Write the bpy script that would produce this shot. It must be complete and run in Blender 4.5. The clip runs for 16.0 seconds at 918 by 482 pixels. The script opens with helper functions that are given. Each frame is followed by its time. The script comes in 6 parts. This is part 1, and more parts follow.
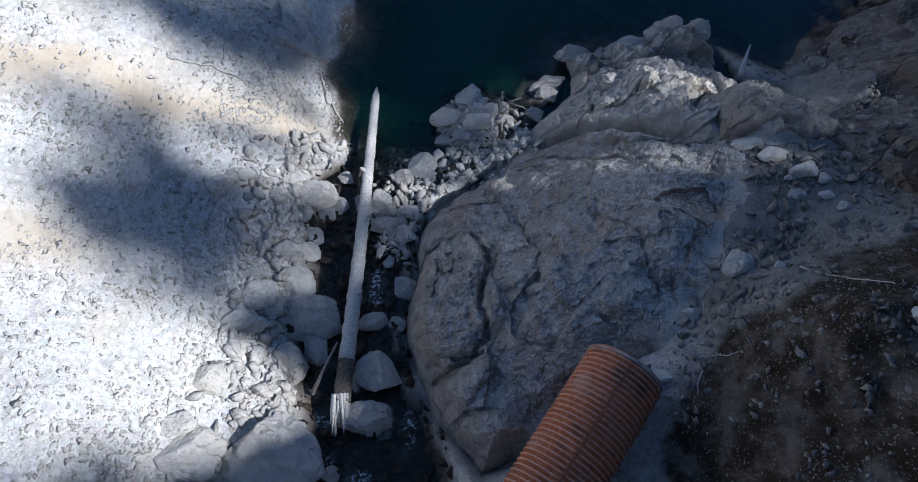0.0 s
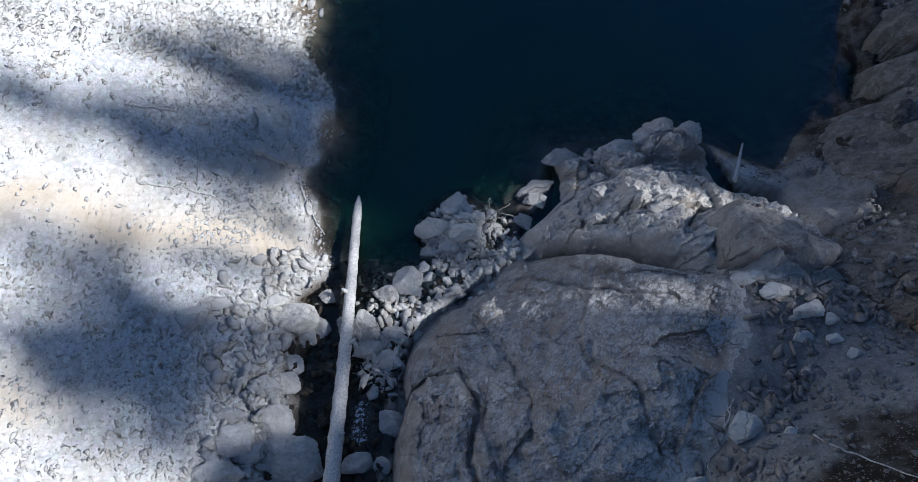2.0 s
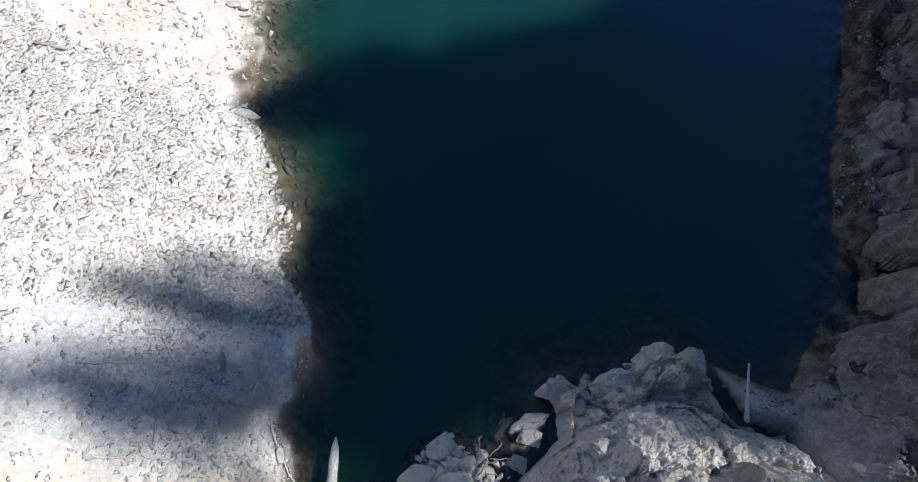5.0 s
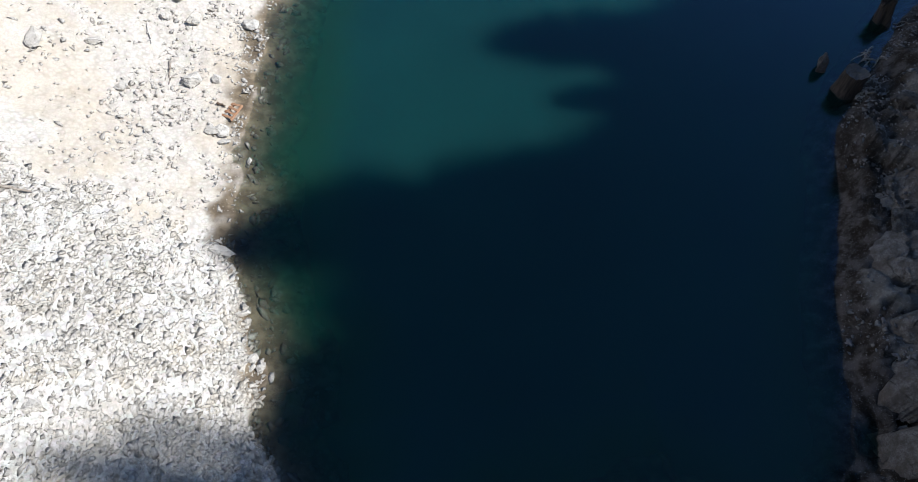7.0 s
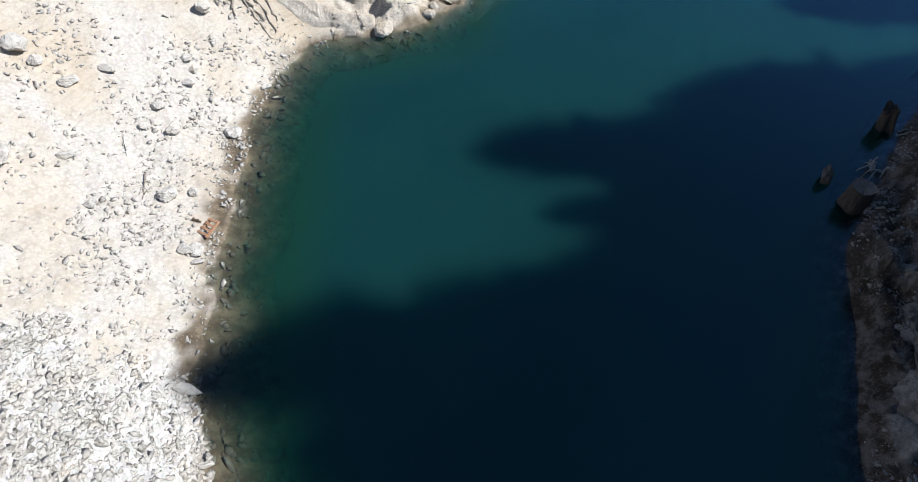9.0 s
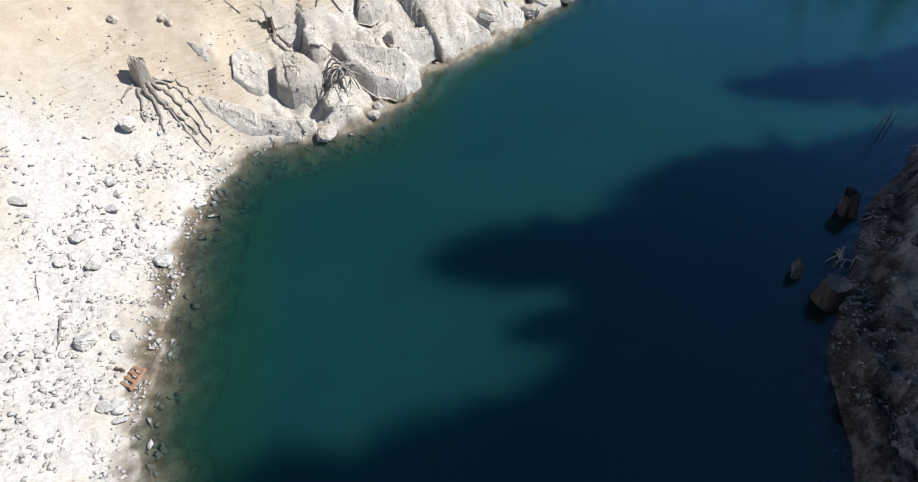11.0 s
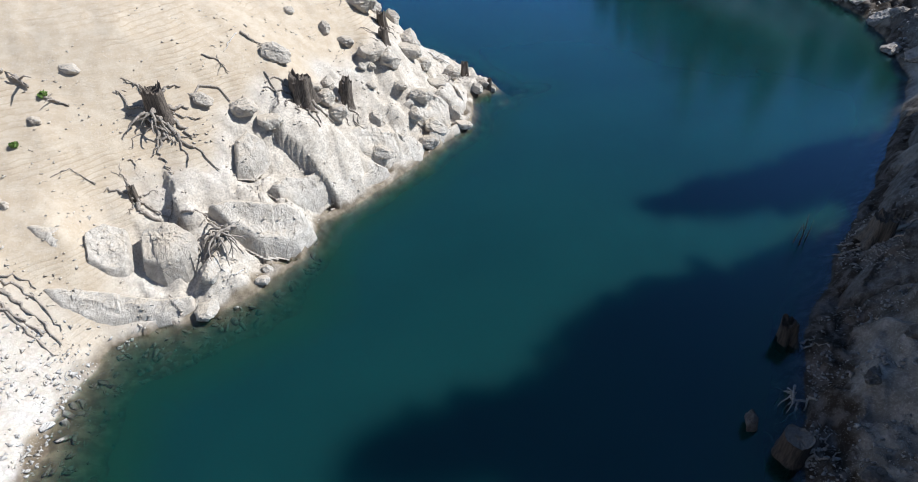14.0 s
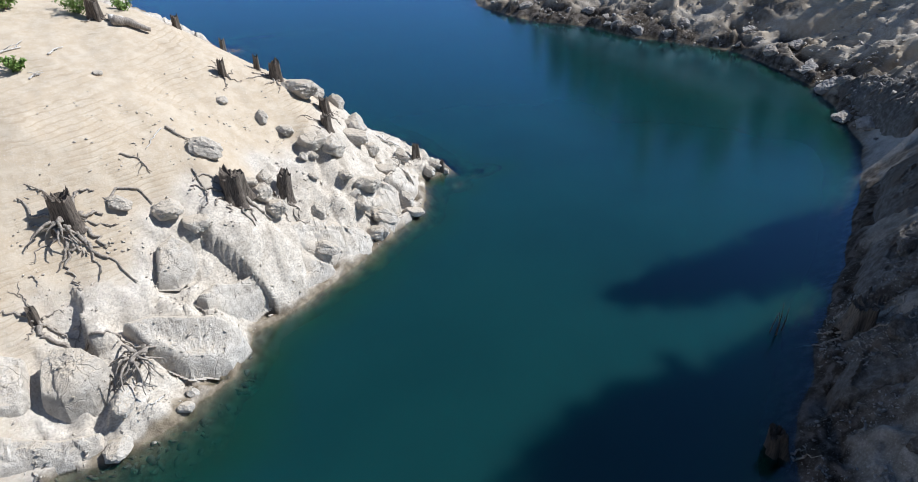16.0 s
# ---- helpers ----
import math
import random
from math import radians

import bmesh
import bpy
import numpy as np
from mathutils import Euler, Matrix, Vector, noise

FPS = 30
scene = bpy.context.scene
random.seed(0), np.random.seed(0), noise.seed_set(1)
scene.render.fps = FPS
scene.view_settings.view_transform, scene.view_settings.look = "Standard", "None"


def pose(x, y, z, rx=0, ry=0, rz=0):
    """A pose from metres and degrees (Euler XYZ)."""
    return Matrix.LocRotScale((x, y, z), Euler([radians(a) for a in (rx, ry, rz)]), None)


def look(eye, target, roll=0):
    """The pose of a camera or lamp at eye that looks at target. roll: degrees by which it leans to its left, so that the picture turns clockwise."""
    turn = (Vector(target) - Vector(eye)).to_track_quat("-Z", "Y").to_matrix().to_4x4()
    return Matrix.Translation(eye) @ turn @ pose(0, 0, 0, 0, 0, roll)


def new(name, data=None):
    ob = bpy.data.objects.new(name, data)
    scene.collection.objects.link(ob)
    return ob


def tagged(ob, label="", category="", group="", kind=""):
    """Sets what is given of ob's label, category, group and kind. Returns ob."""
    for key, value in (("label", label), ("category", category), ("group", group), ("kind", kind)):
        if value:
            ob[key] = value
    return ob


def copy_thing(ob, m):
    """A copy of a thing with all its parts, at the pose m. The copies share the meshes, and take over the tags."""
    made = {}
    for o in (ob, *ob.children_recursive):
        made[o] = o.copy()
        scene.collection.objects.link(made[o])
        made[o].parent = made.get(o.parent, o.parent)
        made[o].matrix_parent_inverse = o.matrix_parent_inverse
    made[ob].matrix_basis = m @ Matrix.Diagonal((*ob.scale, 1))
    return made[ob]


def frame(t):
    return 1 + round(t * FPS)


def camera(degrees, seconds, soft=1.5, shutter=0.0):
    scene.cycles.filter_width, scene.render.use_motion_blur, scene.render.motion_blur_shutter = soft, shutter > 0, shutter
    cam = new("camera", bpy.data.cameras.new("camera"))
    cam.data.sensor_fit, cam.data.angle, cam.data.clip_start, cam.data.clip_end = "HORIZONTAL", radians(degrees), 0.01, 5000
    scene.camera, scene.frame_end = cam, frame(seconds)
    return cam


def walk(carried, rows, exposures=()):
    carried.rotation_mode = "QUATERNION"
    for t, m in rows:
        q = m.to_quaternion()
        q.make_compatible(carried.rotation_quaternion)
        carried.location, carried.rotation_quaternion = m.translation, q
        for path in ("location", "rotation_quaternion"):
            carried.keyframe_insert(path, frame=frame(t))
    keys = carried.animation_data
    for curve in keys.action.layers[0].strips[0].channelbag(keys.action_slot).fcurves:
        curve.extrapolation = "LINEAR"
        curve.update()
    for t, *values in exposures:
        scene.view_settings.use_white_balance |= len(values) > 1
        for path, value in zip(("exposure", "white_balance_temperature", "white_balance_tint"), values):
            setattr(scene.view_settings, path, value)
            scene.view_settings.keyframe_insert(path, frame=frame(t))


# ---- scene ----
cam = camera(71.9, 16.0, soft=0.75)
METRES, EYE, TILT, LEAN, TURN = 18.0, 13.83, -0.6, 0.0, 0.0
ROWS = [
    (0.0, 0.0, 0.0, 0.0, -2.39, -73.57, 0.71),
    (0.5, 0.0038, 0.0265, -0.0011, -2.96, -73.55, 0.68),
    (1.0, 0.0074, 0.0537, -0.0023, -3.41, -73.51, 0.65),
    (1.5, 0.0114, 0.0829, -0.0027, -3.59, -72.4, 0.6),
    (2.0, 0.0142, 0.1115, -0.0026, -3.79, -70.81, 0.59),
    (2.5, 0.0158, 0.1414, -0.0017, -4.0, -69.34, 0.56),
    (3.0, 0.0179, 0.1709, -0.0001, -4.29, -67.93, 0.54),
    (3.5, 0.0213, 0.1999, 0.0017, -4.48, -66.51, 0.51),
    (4.0, 0.0253, 0.2293, 0.0039, -4.6, -65.11, 0.48),
    (4.5, 0.0293, 0.2585, 0.0063, -5.01, -63.6, 0.42),
    (5.0, 0.0343, 0.2884, 0.0085, -5.48, -62.1, 0.39),
    (7.5, 0.0642, 0.4389, 0.0201, -6.52, -55.1, 0.26),
    (8.0, 0.0713, 0.469, 0.0218, -6.56, -53.8, 0.23),
    (8.5, 0.0779, 0.4971, 0.0234, -6.59, -52.59, 0.19),
    (9.0, 0.0858, 0.528, 0.0254, -6.56, -51.29, 0.15),
    (11.5, 0.1329, 0.6832, 0.0335, -13.16, -44.91, 0.31),
    (12.0, 0.146, 0.7138, 0.0353, -14.78, -43.64, 0.38),
    (12.5, 0.1597, 0.7444, 0.0366, -16.15, -42.36, 0.42),
    (13.0, 0.1732, 0.7742, 0.0368, -17.58, -41.04, 0.47),
    (13.5, 0.1882, 0.8039, 0.0371, -19.06, -39.73, 0.49),
    (14.0, 0.2037, 0.8328, 0.0369, -20.44, -38.4, 0.52),
    (14.5, 0.221, 0.8611, 0.0367, -21.63, -37.06, 0.57),
    (15.0, 0.2379, 0.8899, 0.0356, -22.69, -35.69, 0.57),
    (15.5, 0.2579, 0.9176, 0.0351, -23.46, -34.34, 0.58),
    (16.0, 0.279, 0.9448, 0.0353, -24.21, -33.03, 0.61),
]
walk(cam, [(t, pose(0, 0, EYE, TILT, LEAN, TURN) @ pose(METRES * x, METRES * y, METRES * z, 90 + pitch, roll, yaw)) for t, x, y, z, yaw, pitch, roll in ROWS],
     exposures=[(0.0, 0.30, 5650, 10), (2.0, 0.40, 5650, 10), (5.0, 0.44, 6050, 9), (8.0, 0.24, 6200, 9), (12.5, 0.34, 6050, 9), (16.0, 0.26, 5950, 9)])

# ---- light ----
SUN_EL, SUN_AZ = 46.0, -7.0          # degrees: height over the horizon, turn from +x towards +y
to_sun = Vector((math.cos(radians(SUN_EL)) * math.cos(radians(SUN_AZ)), math.cos(radians(SUN_EL)) * math.sin(radians(SUN_AZ)), math.sin(radians(SUN_EL))))
world = bpy.data.worlds.new("sky")
scene.world = world
world.use_nodes = True
wn = world.node_tree.nodes
sky = wn.new("ShaderNodeTexSky")
sky.sky_type, sky.sun_disc = "NISHITA", False
sky.sun_elevation, sky.sun_rotation = radians(SUN_EL), radians(90 - SUN_AZ)
sky.air_density, sky.dust_density, sky.ozone_density = 1.0, 0.1, 3.0
world.node_tree.links.new(sky.outputs[0], wn["Background"].inputs[0])
wn["Background"].inputs[1].default_value = 0.080
sun = new("sun", bpy.data.lights.new("sun", "SUN"))
sun.data.energy, sun.data.angle, sun.data.color = 5.0, radians(1.1), (1.0, 0.95, 0.88)
sun.matrix_world = look((0, 0, 60), Vector((0, 0, 60)) - to_sun)


# ---- numbers: noise, splines, distances ----
def hash2(i, j, k=0):
    h = (i.astype(np.int64) * 374761393 + j.astype(np.int64) * 668265263 + k * 1442695041) & 0x7FFFFFFF
    h = ((h ^ (h >> 13)) * 1274126177) & 0x7FFFFFFF
    return ((h ^ (h >> 16)) & 0xFFFF) / 65535.0


def value_noise(x, y, k=0):
    i, j = np.floor(x), np.floor(y)
    u, v = x - i, y - j
    u, v = u * u * u * (u * (6 * u - 15) + 10), v * v * v * (v * (6 * v - 15) + 10)
    a, b, c, d = hash2(i, j, k), hash2(i + 1, j, k), hash2(i, j + 1, k), hash2(i + 1, j + 1, k)
    return (a * (1 - u) + b * u) * (1 - v) + (c * (1 - u) + d * u) * v * 1.0 - 0.5


def fbm(x, y, octaves=4, k=0, gain=0.5):
    total, amp = 0, 1.0
    for o in range(octaves):
        total = total + amp * value_noise(x * 0.8 - y * 0.6 + 17.3 * o, x * 0.6 + y * 0.8 - 9.1 * o, k + o)
        x, y, amp = x * 2.03, y * 2.03, amp * gain
    return total


def cells(x, y, k=0):
    """Distance to the nearest and second nearest cell point, and the nearest cell's random number."""
    ci, cj = np.floor(x), np.floor(y)
    f1, f2, who = np.full_like(x, 9.0), np.full_like(x, 9.0), np.zeros_like(x)
    for a in (-1, 0, 1):
        for b in (-1, 0, 1):
            i, j = ci + a, cj + b
            d = np.hypot(i + hash2(i, j, k) - x, j + hash2(i, j, k + 7) - y)
            near = d < f1
            f2 = np.where(near, f1, np.minimum(f2, d))
            who = np.where(near, hash2(i, j, k + 13), who)
            f1 = np.where(near, d, f1)
    return f1, f2, who


def facets(x, y, size, k, tilt=1.5):
    """Broken rock: every cell a plane of its own height and slope."""
    u, v = x / size + 0.30 * fbm(x / size, y / size, 2, k), y / size + 0.30 * fbm(x / size, y / size, 2, k + 5)
    ci, cj = np.floor(u), np.floor(v)
    best, out = np.full_like(u, 9.0), np.zeros_like(u)
    for a in (-1, 0, 1):
        for b in (-1, 0, 1):
            i, j = ci + a, cj + b
            dx, dy = u - i - hash2(i, j, k), v - j - hash2(i, j, k + 7)
            d = np.abs(dx) * 0.5 + np.hypot(dx, dy)
            plane = hash2(i, j, k + 13) - 0.5 + tilt * (dx * (hash2(i, j, k + 17) - 0.5) + dy * (hash2(i, j, k + 19) - 0.5))
            out = np.where(d < best, plane, out)
            best = np.minimum(best, d)
    return out * size


def smooth(a, b, x):
    t = np.clip((x - a) / (b - a), 0, 1)
    return t * t * (3 - 2 * t)


def inside(poly, x, y):
    """Signed distance to a closed outline, positive inside."""
    dist, odd = np.full(x.shape, 1e9), np.zeros(x.shape, bool)
    for (ax, ay), (bx, by) in zip(poly, poly[1:] + poly[:1]):
        ex, ey = bx - ax, by - ay
        t = np.clip(((x - ax) * ex + (y - ay) * ey) / (ex * ex + ey * ey + 1e-9), 0, 1)
        dist = np.minimum(dist, np.hypot(x - ax - t * ex, y - ay - t * ey))
        cross = (ay > y) != (by > y)
        odd ^= cross & (x < ax + (y - ay) / (by - ay if by != ay else 1e-9) * ex)
    return np.where(odd, dist, -dist)


# ---- plan: shorelines and heights ----
LEFT_SHORE = [(-2.6, 6.5), (-3.0, 7.6), (-3.2, 8.6), (-2.5, 9.6), (-2.5, 10.8), (-3.1, 12.2), (-3.0, 13.3), (-3.5, 14.8), (-3.8, 16.4), (-4.2, 17.3),
              (-3.9, 18.0), (-4.2, 20.3), (-3.9, 21.9), (-3.7, 24.0), (-3.5, 26.5), (-2.9, 28.9), (-1.7, 30.5), (0.7, 31.0), (2.8, 31.5), (4.3, 32.7),
              (5.2, 34.4), (6.9, 35.3), (9.0, 36.4), (10.7, 37.8), (13.2, 39.4), (14.5, 42.2), (16.0, 42.6), (14.9, 46.0), (12.5, 50.0), (10.6, 56.0)]
FAR_SHORE = [(9.0, 62.0), (8.2, 66.8), (9.6, 67.4), (8.0, 68.6), (3.0, 84.0), (-2.0, 100.0), (-30.0, 150.0), (20.0, 190.0), (52.0, 130.0), (36.0, 84.0),
             (31.5, 72.0), (33.1, 65.5), (36.6, 61.7), (38.0, 57.3), (41.0, 54.0), (42.6, 51.0), (42.4, 48.0), (41.5, 43.3), (40.0, 40.7), (36.6, 36.0)]
RIGHT_SHORE = [(33.7, 33.7), (28.7, 30.4), (26.6, 29.0), (22.6, 26.8), (20.6, 25.3), (18.2, 23.8), (17.0, 22.6), (15.4, 21.0), (13.7, 19.2), (13.2, 18.0),
               (12.5, 16.1), (11.5, 14.5), (10.8, 12.7), (10.4, 11.2), (9.9, 9.8), (8.7, 8.8), (8.0, 7.9), (7.3, 8.3), (6.5, 8.6), (5.9, 9.1), (5.1, 9.1),
               (4.5, 8.8), (2.8, 8.7), (2.3, 7.6), (1.7, 6.7), (0.4, 5.8), (-0.8, 5.6), (-1.8, 5.8)]
LAKE = LEFT_SHORE + FAR_SHORE + RIGHT_SHORE
CREEK = [(-2.2, 6.4), (-3.2, 5.6), (-3.3, 4.8), (-3.3, 3.6), (-3.2, 2.8), (-3.4, 1.9), (-3.5, 1.3), (-3.2, 0.5), (-3.0, -0.1), (-3.4, -0.9), (-3.8, -2.0), (-4.6, -6.0),
         (-2.0, -6.0), (-0.4, -2.0), (-0.2, -0.7), (-0.6, 0.0), (-0.9, 0.6), (-1.1, 1.3), (-1.2, 1.9), (-1.0, 2.8), (-1.0, 3.4), (-0.8, 4.3), (-0.4, 5.0), (0.6, 5.7), (-0.6, 6.2)]
HEIGHTS_BEACH = [(-5.6, 4.0, 2.1), (-4.8, 5.2, 1.65), (-6.3, 1.6, 3.6), (-3.6, 1.6, 1.6), (-6.2, 0.5, 4.2), (-4.7, 8.7, 1.5), (-6.8, 8.9, 2.7), (-7.7, 12.5, 2.9),
                 (-7.4, 7.6, 3.2), (-4.0, 8.8, 1.0), (-6.0, 13.6, 1.6), (-7.5, 22.2, 1.05), (-6.9, 17.3, 1.35), (-6.5, 25.2, 1.05), (-5.4, 27.9, 1.15),
                 (-5.6, 23.4, 0.5), (-14, 5, 7), (-14, 20, 4.2), (-13, 29, 4.8), (-4.5, -3, 2.6), (-8, -4, 5.5), (-30, 10, 16), (-30, 40, 20), (-20, -30, 15), (-8, -9, 9), (0, -8, 10.5), (-4, -12, 12), (8, -8, 12)]
HEIGHTS_POINT = [(-4.2, 31.4, 2.4), (-5.7, 34.1, 3.7), (-5.4, 35.6, 4.6), (-2.5, 35.8, 4.6), (-2.3, 32.8, 2.8), (-0.9, 33.2, 1.9), (0.4, 32.3, 1.5), (3.2, 37.0, 4.0),
                 (5.6, 36.4, 2.7), (4.3, 34.1, 1.7), (0.1, 39.0, 6.6), (2.8, 37.8, 4.9), (5.0, 38.9, 5.0), (9.3, 40.6, 3.8), (8.5, 40.3, 3.2), (4.8, 41.6, 5.9), (8.2, 37.1, 1.1),
                 (10.7, 39.1, 1.6), (2.1, 40.8, 6.7), (0.6, 35.0, 3.0), (11.3, 44, 3.5), (9.2, 43.3, 5.1), (7.6, 43.9, 5.8), (5.0, 46.2, 7.2), (3.9, 48.3, 7.6), (0, 43, 7.5), (-8, 45, 9.5), (-3, 56, 10), (-15, 62, 15)]
HEIGHTS_ROCK = [(-0.4, 2.5, 2.5), (1.2, 2.6, 3.4), (0.5, 2.9, 2.85), (2.0, 1.7, 4.0), (3.5, 2.8, 4.05), (3.4, 4.9, 2.9), (2.4, 6.6, 0.9), (5.6, 5.4, 3.1), (6.0, 4.1, 3.75), (7.8, 5.1, 2.7),
                (5.2, 2.4, 3.95), (3.6, 1.7, 4.05), (4.65, 1.05, 6.4), (3.9, 6.6, 2.0), (8.0, 6.4, 1.5), (8.8, 6.5, 2.0), (3.6, 7.9, 0.4), (9.4, 7.1, 1.3), (3.0, -0.6, 4.4), (3.7, 0.5, 5.0), (5.8, 2.5, 4.4), (7.1, 3.0, 4.2), (0.5, -2.5, 4.4), (6, -1, 7.9), (7.5, 1.5, 6.8), (4, -4, 8.5)]
HEIGHTS_BANK = [(11.4, 10.9, 0.7), (10.5, 9.1, 0.8), (11.8, 13.2, 0.5), (13.2, 15.2, 0.5), (16.5, 20.5, 1.1), (18.0, 21.2, 1.6), (17.9, 22.1, 0.9), (19.8, 22.5, 1.9), (25.8, 27.7, 1.0), (27.0, 28.1, 1.7), (15, 12, 4.5), (13, 5, 6.5),
                (22, 18, 8), (32, 26, 7.5), (30, 12, 15), (20, 0, 14), (40, 30, 10), (48, 40, 4.2), (46, 50, 2.2), (44, 58, 3.2), (40, 64, 3.0), (52, 58, 7), (60, 80, 15), (85, 95, 22), (130, 60, 30), (45, 100, 5), (120, 140, 30), (60, 0, 22), (40, -40, 24)]


def spline(points):
    """A surface through points (x, y, z), with the kernel r."""
    p = np.array(points, float)
    n = len(p)
    a = np.zeros((n + 3, n + 3))
    a[:n, :n] = -np.hypot(p[:, None, 0] - p[None, :, 0], p[:, None, 1] - p[None, :, 1]) - np.eye(n) * 0.02
    a[:n, n], a[:n, n + 1], a[:n, n + 2] = 1, p[:, 0], p[:, 1]
    a[n:, :n] = a[:n, n:].T
    w = np.linalg.solve(a, np.r_[p[:, 2], 0, 0, 0])

    def surface(x, y):
        z = w[n] + w[n + 1] * x + w[n + 2] * y
        for (px, py, _), k in zip(p, w):
            z = z - k * np.hypot(x - px, y - py)
        return z
    return surface


far_ring = [(700 * math.cos(a), 700 * math.sin(a), 60.0) for a in np.arange(0, 6.28, 0.79)]
land = spline([(x, y, 0.0) for x, y in LAKE] + HEIGHTS_BEACH + HEIGHTS_POINT + HEIGHTS_ROCK + HEIGHTS_BANK + far_ring)

DOME = [(1.6, 6.1), (0.5, 5.5), (-0.5, 4.8), (-0.8, 4.3), (-1.0, 3.4), (-1.0, 2.8), (-1.2, 1.9), (-1.1, 1.3), (-0.8, 0.4), (-0.4, -0.2), (0.2, -0.9),
        (1.3, -0.6), (1.9, 0.2), (3.0, 1.0), (4.1, 2.0), (4.4, 2.7), (5.1, 3.5), (5.1, 4.4), (4.5, 5.1), (3.3, 5.8)]
LEDGE = [(1.7, 6.6), (2.6, 7.5), (2.7, 8.6), (4.4, 8.8), (5.1, 9.1), (5.9, 9.1), (6.5, 8.4), (6.9, 7.4), (7.6, 7.0), (7.5, 5.6), (7.2, 4.8), (6.3, 4.3), (5.6, 4.3), (4.6, 4.7), (3.6, 5.4), (2.6, 5.8), (1.9, 6.0)]


SPITS = [(16.9, 41.9, 1.5, 0.7, -0.12), (15.6, 41.0, 0.9, 0.8, -0.15), (11.5, 70.2, 3.5, 1.0, -0.1)]     # drowned: middle, half lengths, top
SOIL = [(2.7, -1.2), (3.3, 0.45), (3.9, 1.1), (4.9, 1.65), (6.4, 2.35), (9.0, 2.6), (12.0, -6.0), (0.5, -6.0), (1.6, -2.8)]


# outline, rise over the land, width of the rounded edge
POINT_SLABS = (
    ([(-0.4, 33.2), (0.1, 33.45), (0.8, 33.3), (1.3, 32.9), (1.2, 32.3), (0.8, 31.95), (0.1, 31.85), (-0.5, 32.2)], 0.36, 0.18),
    ([(-1.8, 33.0), (-1.3, 33.5), (-0.65, 33.5), (-0.62, 33.1), (-0.65, 32.4), (-0.85, 32.05), (-1.4, 32.0), (-1.9, 32.2)], 0.28, 0.2),
    ([(-3.5, 33.3), (-2.8, 33.4), (-2.1, 33.2), (-1.98, 32.8), (-2.05, 32.25), (-2.5, 32.1), (-3.1, 32.6)], 0.06, 0.3),
    ([(-3.4, 31.75), (-2.5, 31.9), (-1.3, 31.85), (-0.3, 31.7), (0.9, 31.6), (0.85, 31.1), (0.0, 30.85), (-1.6, 30.85), (-2.7, 31.05)], 0.10, 0.3),
    ([(1.7, 33.8), (2.7, 34.0), (3.9, 33.9), (4.9, 34.0), (5.1, 33.6), (4.4, 32.8), (3.2, 32.75), (2.3, 33.1)], 0.34, 0.25),
    ([(6.5, 37.1), (8.2, 38.1), (9.7, 38.3), (10.6, 38.1), (10.4, 37.3), (9.7, 36.95), (8.6, 36.85), (7.4, 37.0)], 0.06, 0.4),
    ([(6.4, 36.4), (7.4, 36.9), (8.6, 36.75), (8.7, 36.4), (7.4, 35.7), (6.7, 35.5), (6.55, 35.9)], 0.05, 0.35),
    ([(3.8, 34.5), (4.4, 35.2), (5.3, 35.6), (6.4, 36.2), (6.4, 35.6), (5.4, 34.9), (4.8, 34.6), (4.1, 34.2)], 0.12, 0.3),
    ([(3.0, 35.9), (3.5, 36.4), (4.1, 36.1), (4.0, 35.6), (3.4, 35.0), (2.9, 35.0)], 0.12, 0.25),
    ([(9.8, 39.1), (11.7, 40.2), (12.6, 40.2), (12.0, 39.1), (10.9, 38.85)], 0.1, 0.3),
    ([(10.9, 38.6), (12.0, 38.95), (13.1, 39.7), (12.6, 39.0), (11.3, 38.2), (10.8, 38.3)], 0.1, 0.25),
    ([(11.9, 40.6), (12.6, 41.6), (13.8, 42.6), (14.3, 42.3), (13.6, 40.6), (12.8, 40.2)], 0.12, 0.4))


def creek_floor(y):
    return np.clip(0.28 * (6.1 - y), -0.35, 2.6)


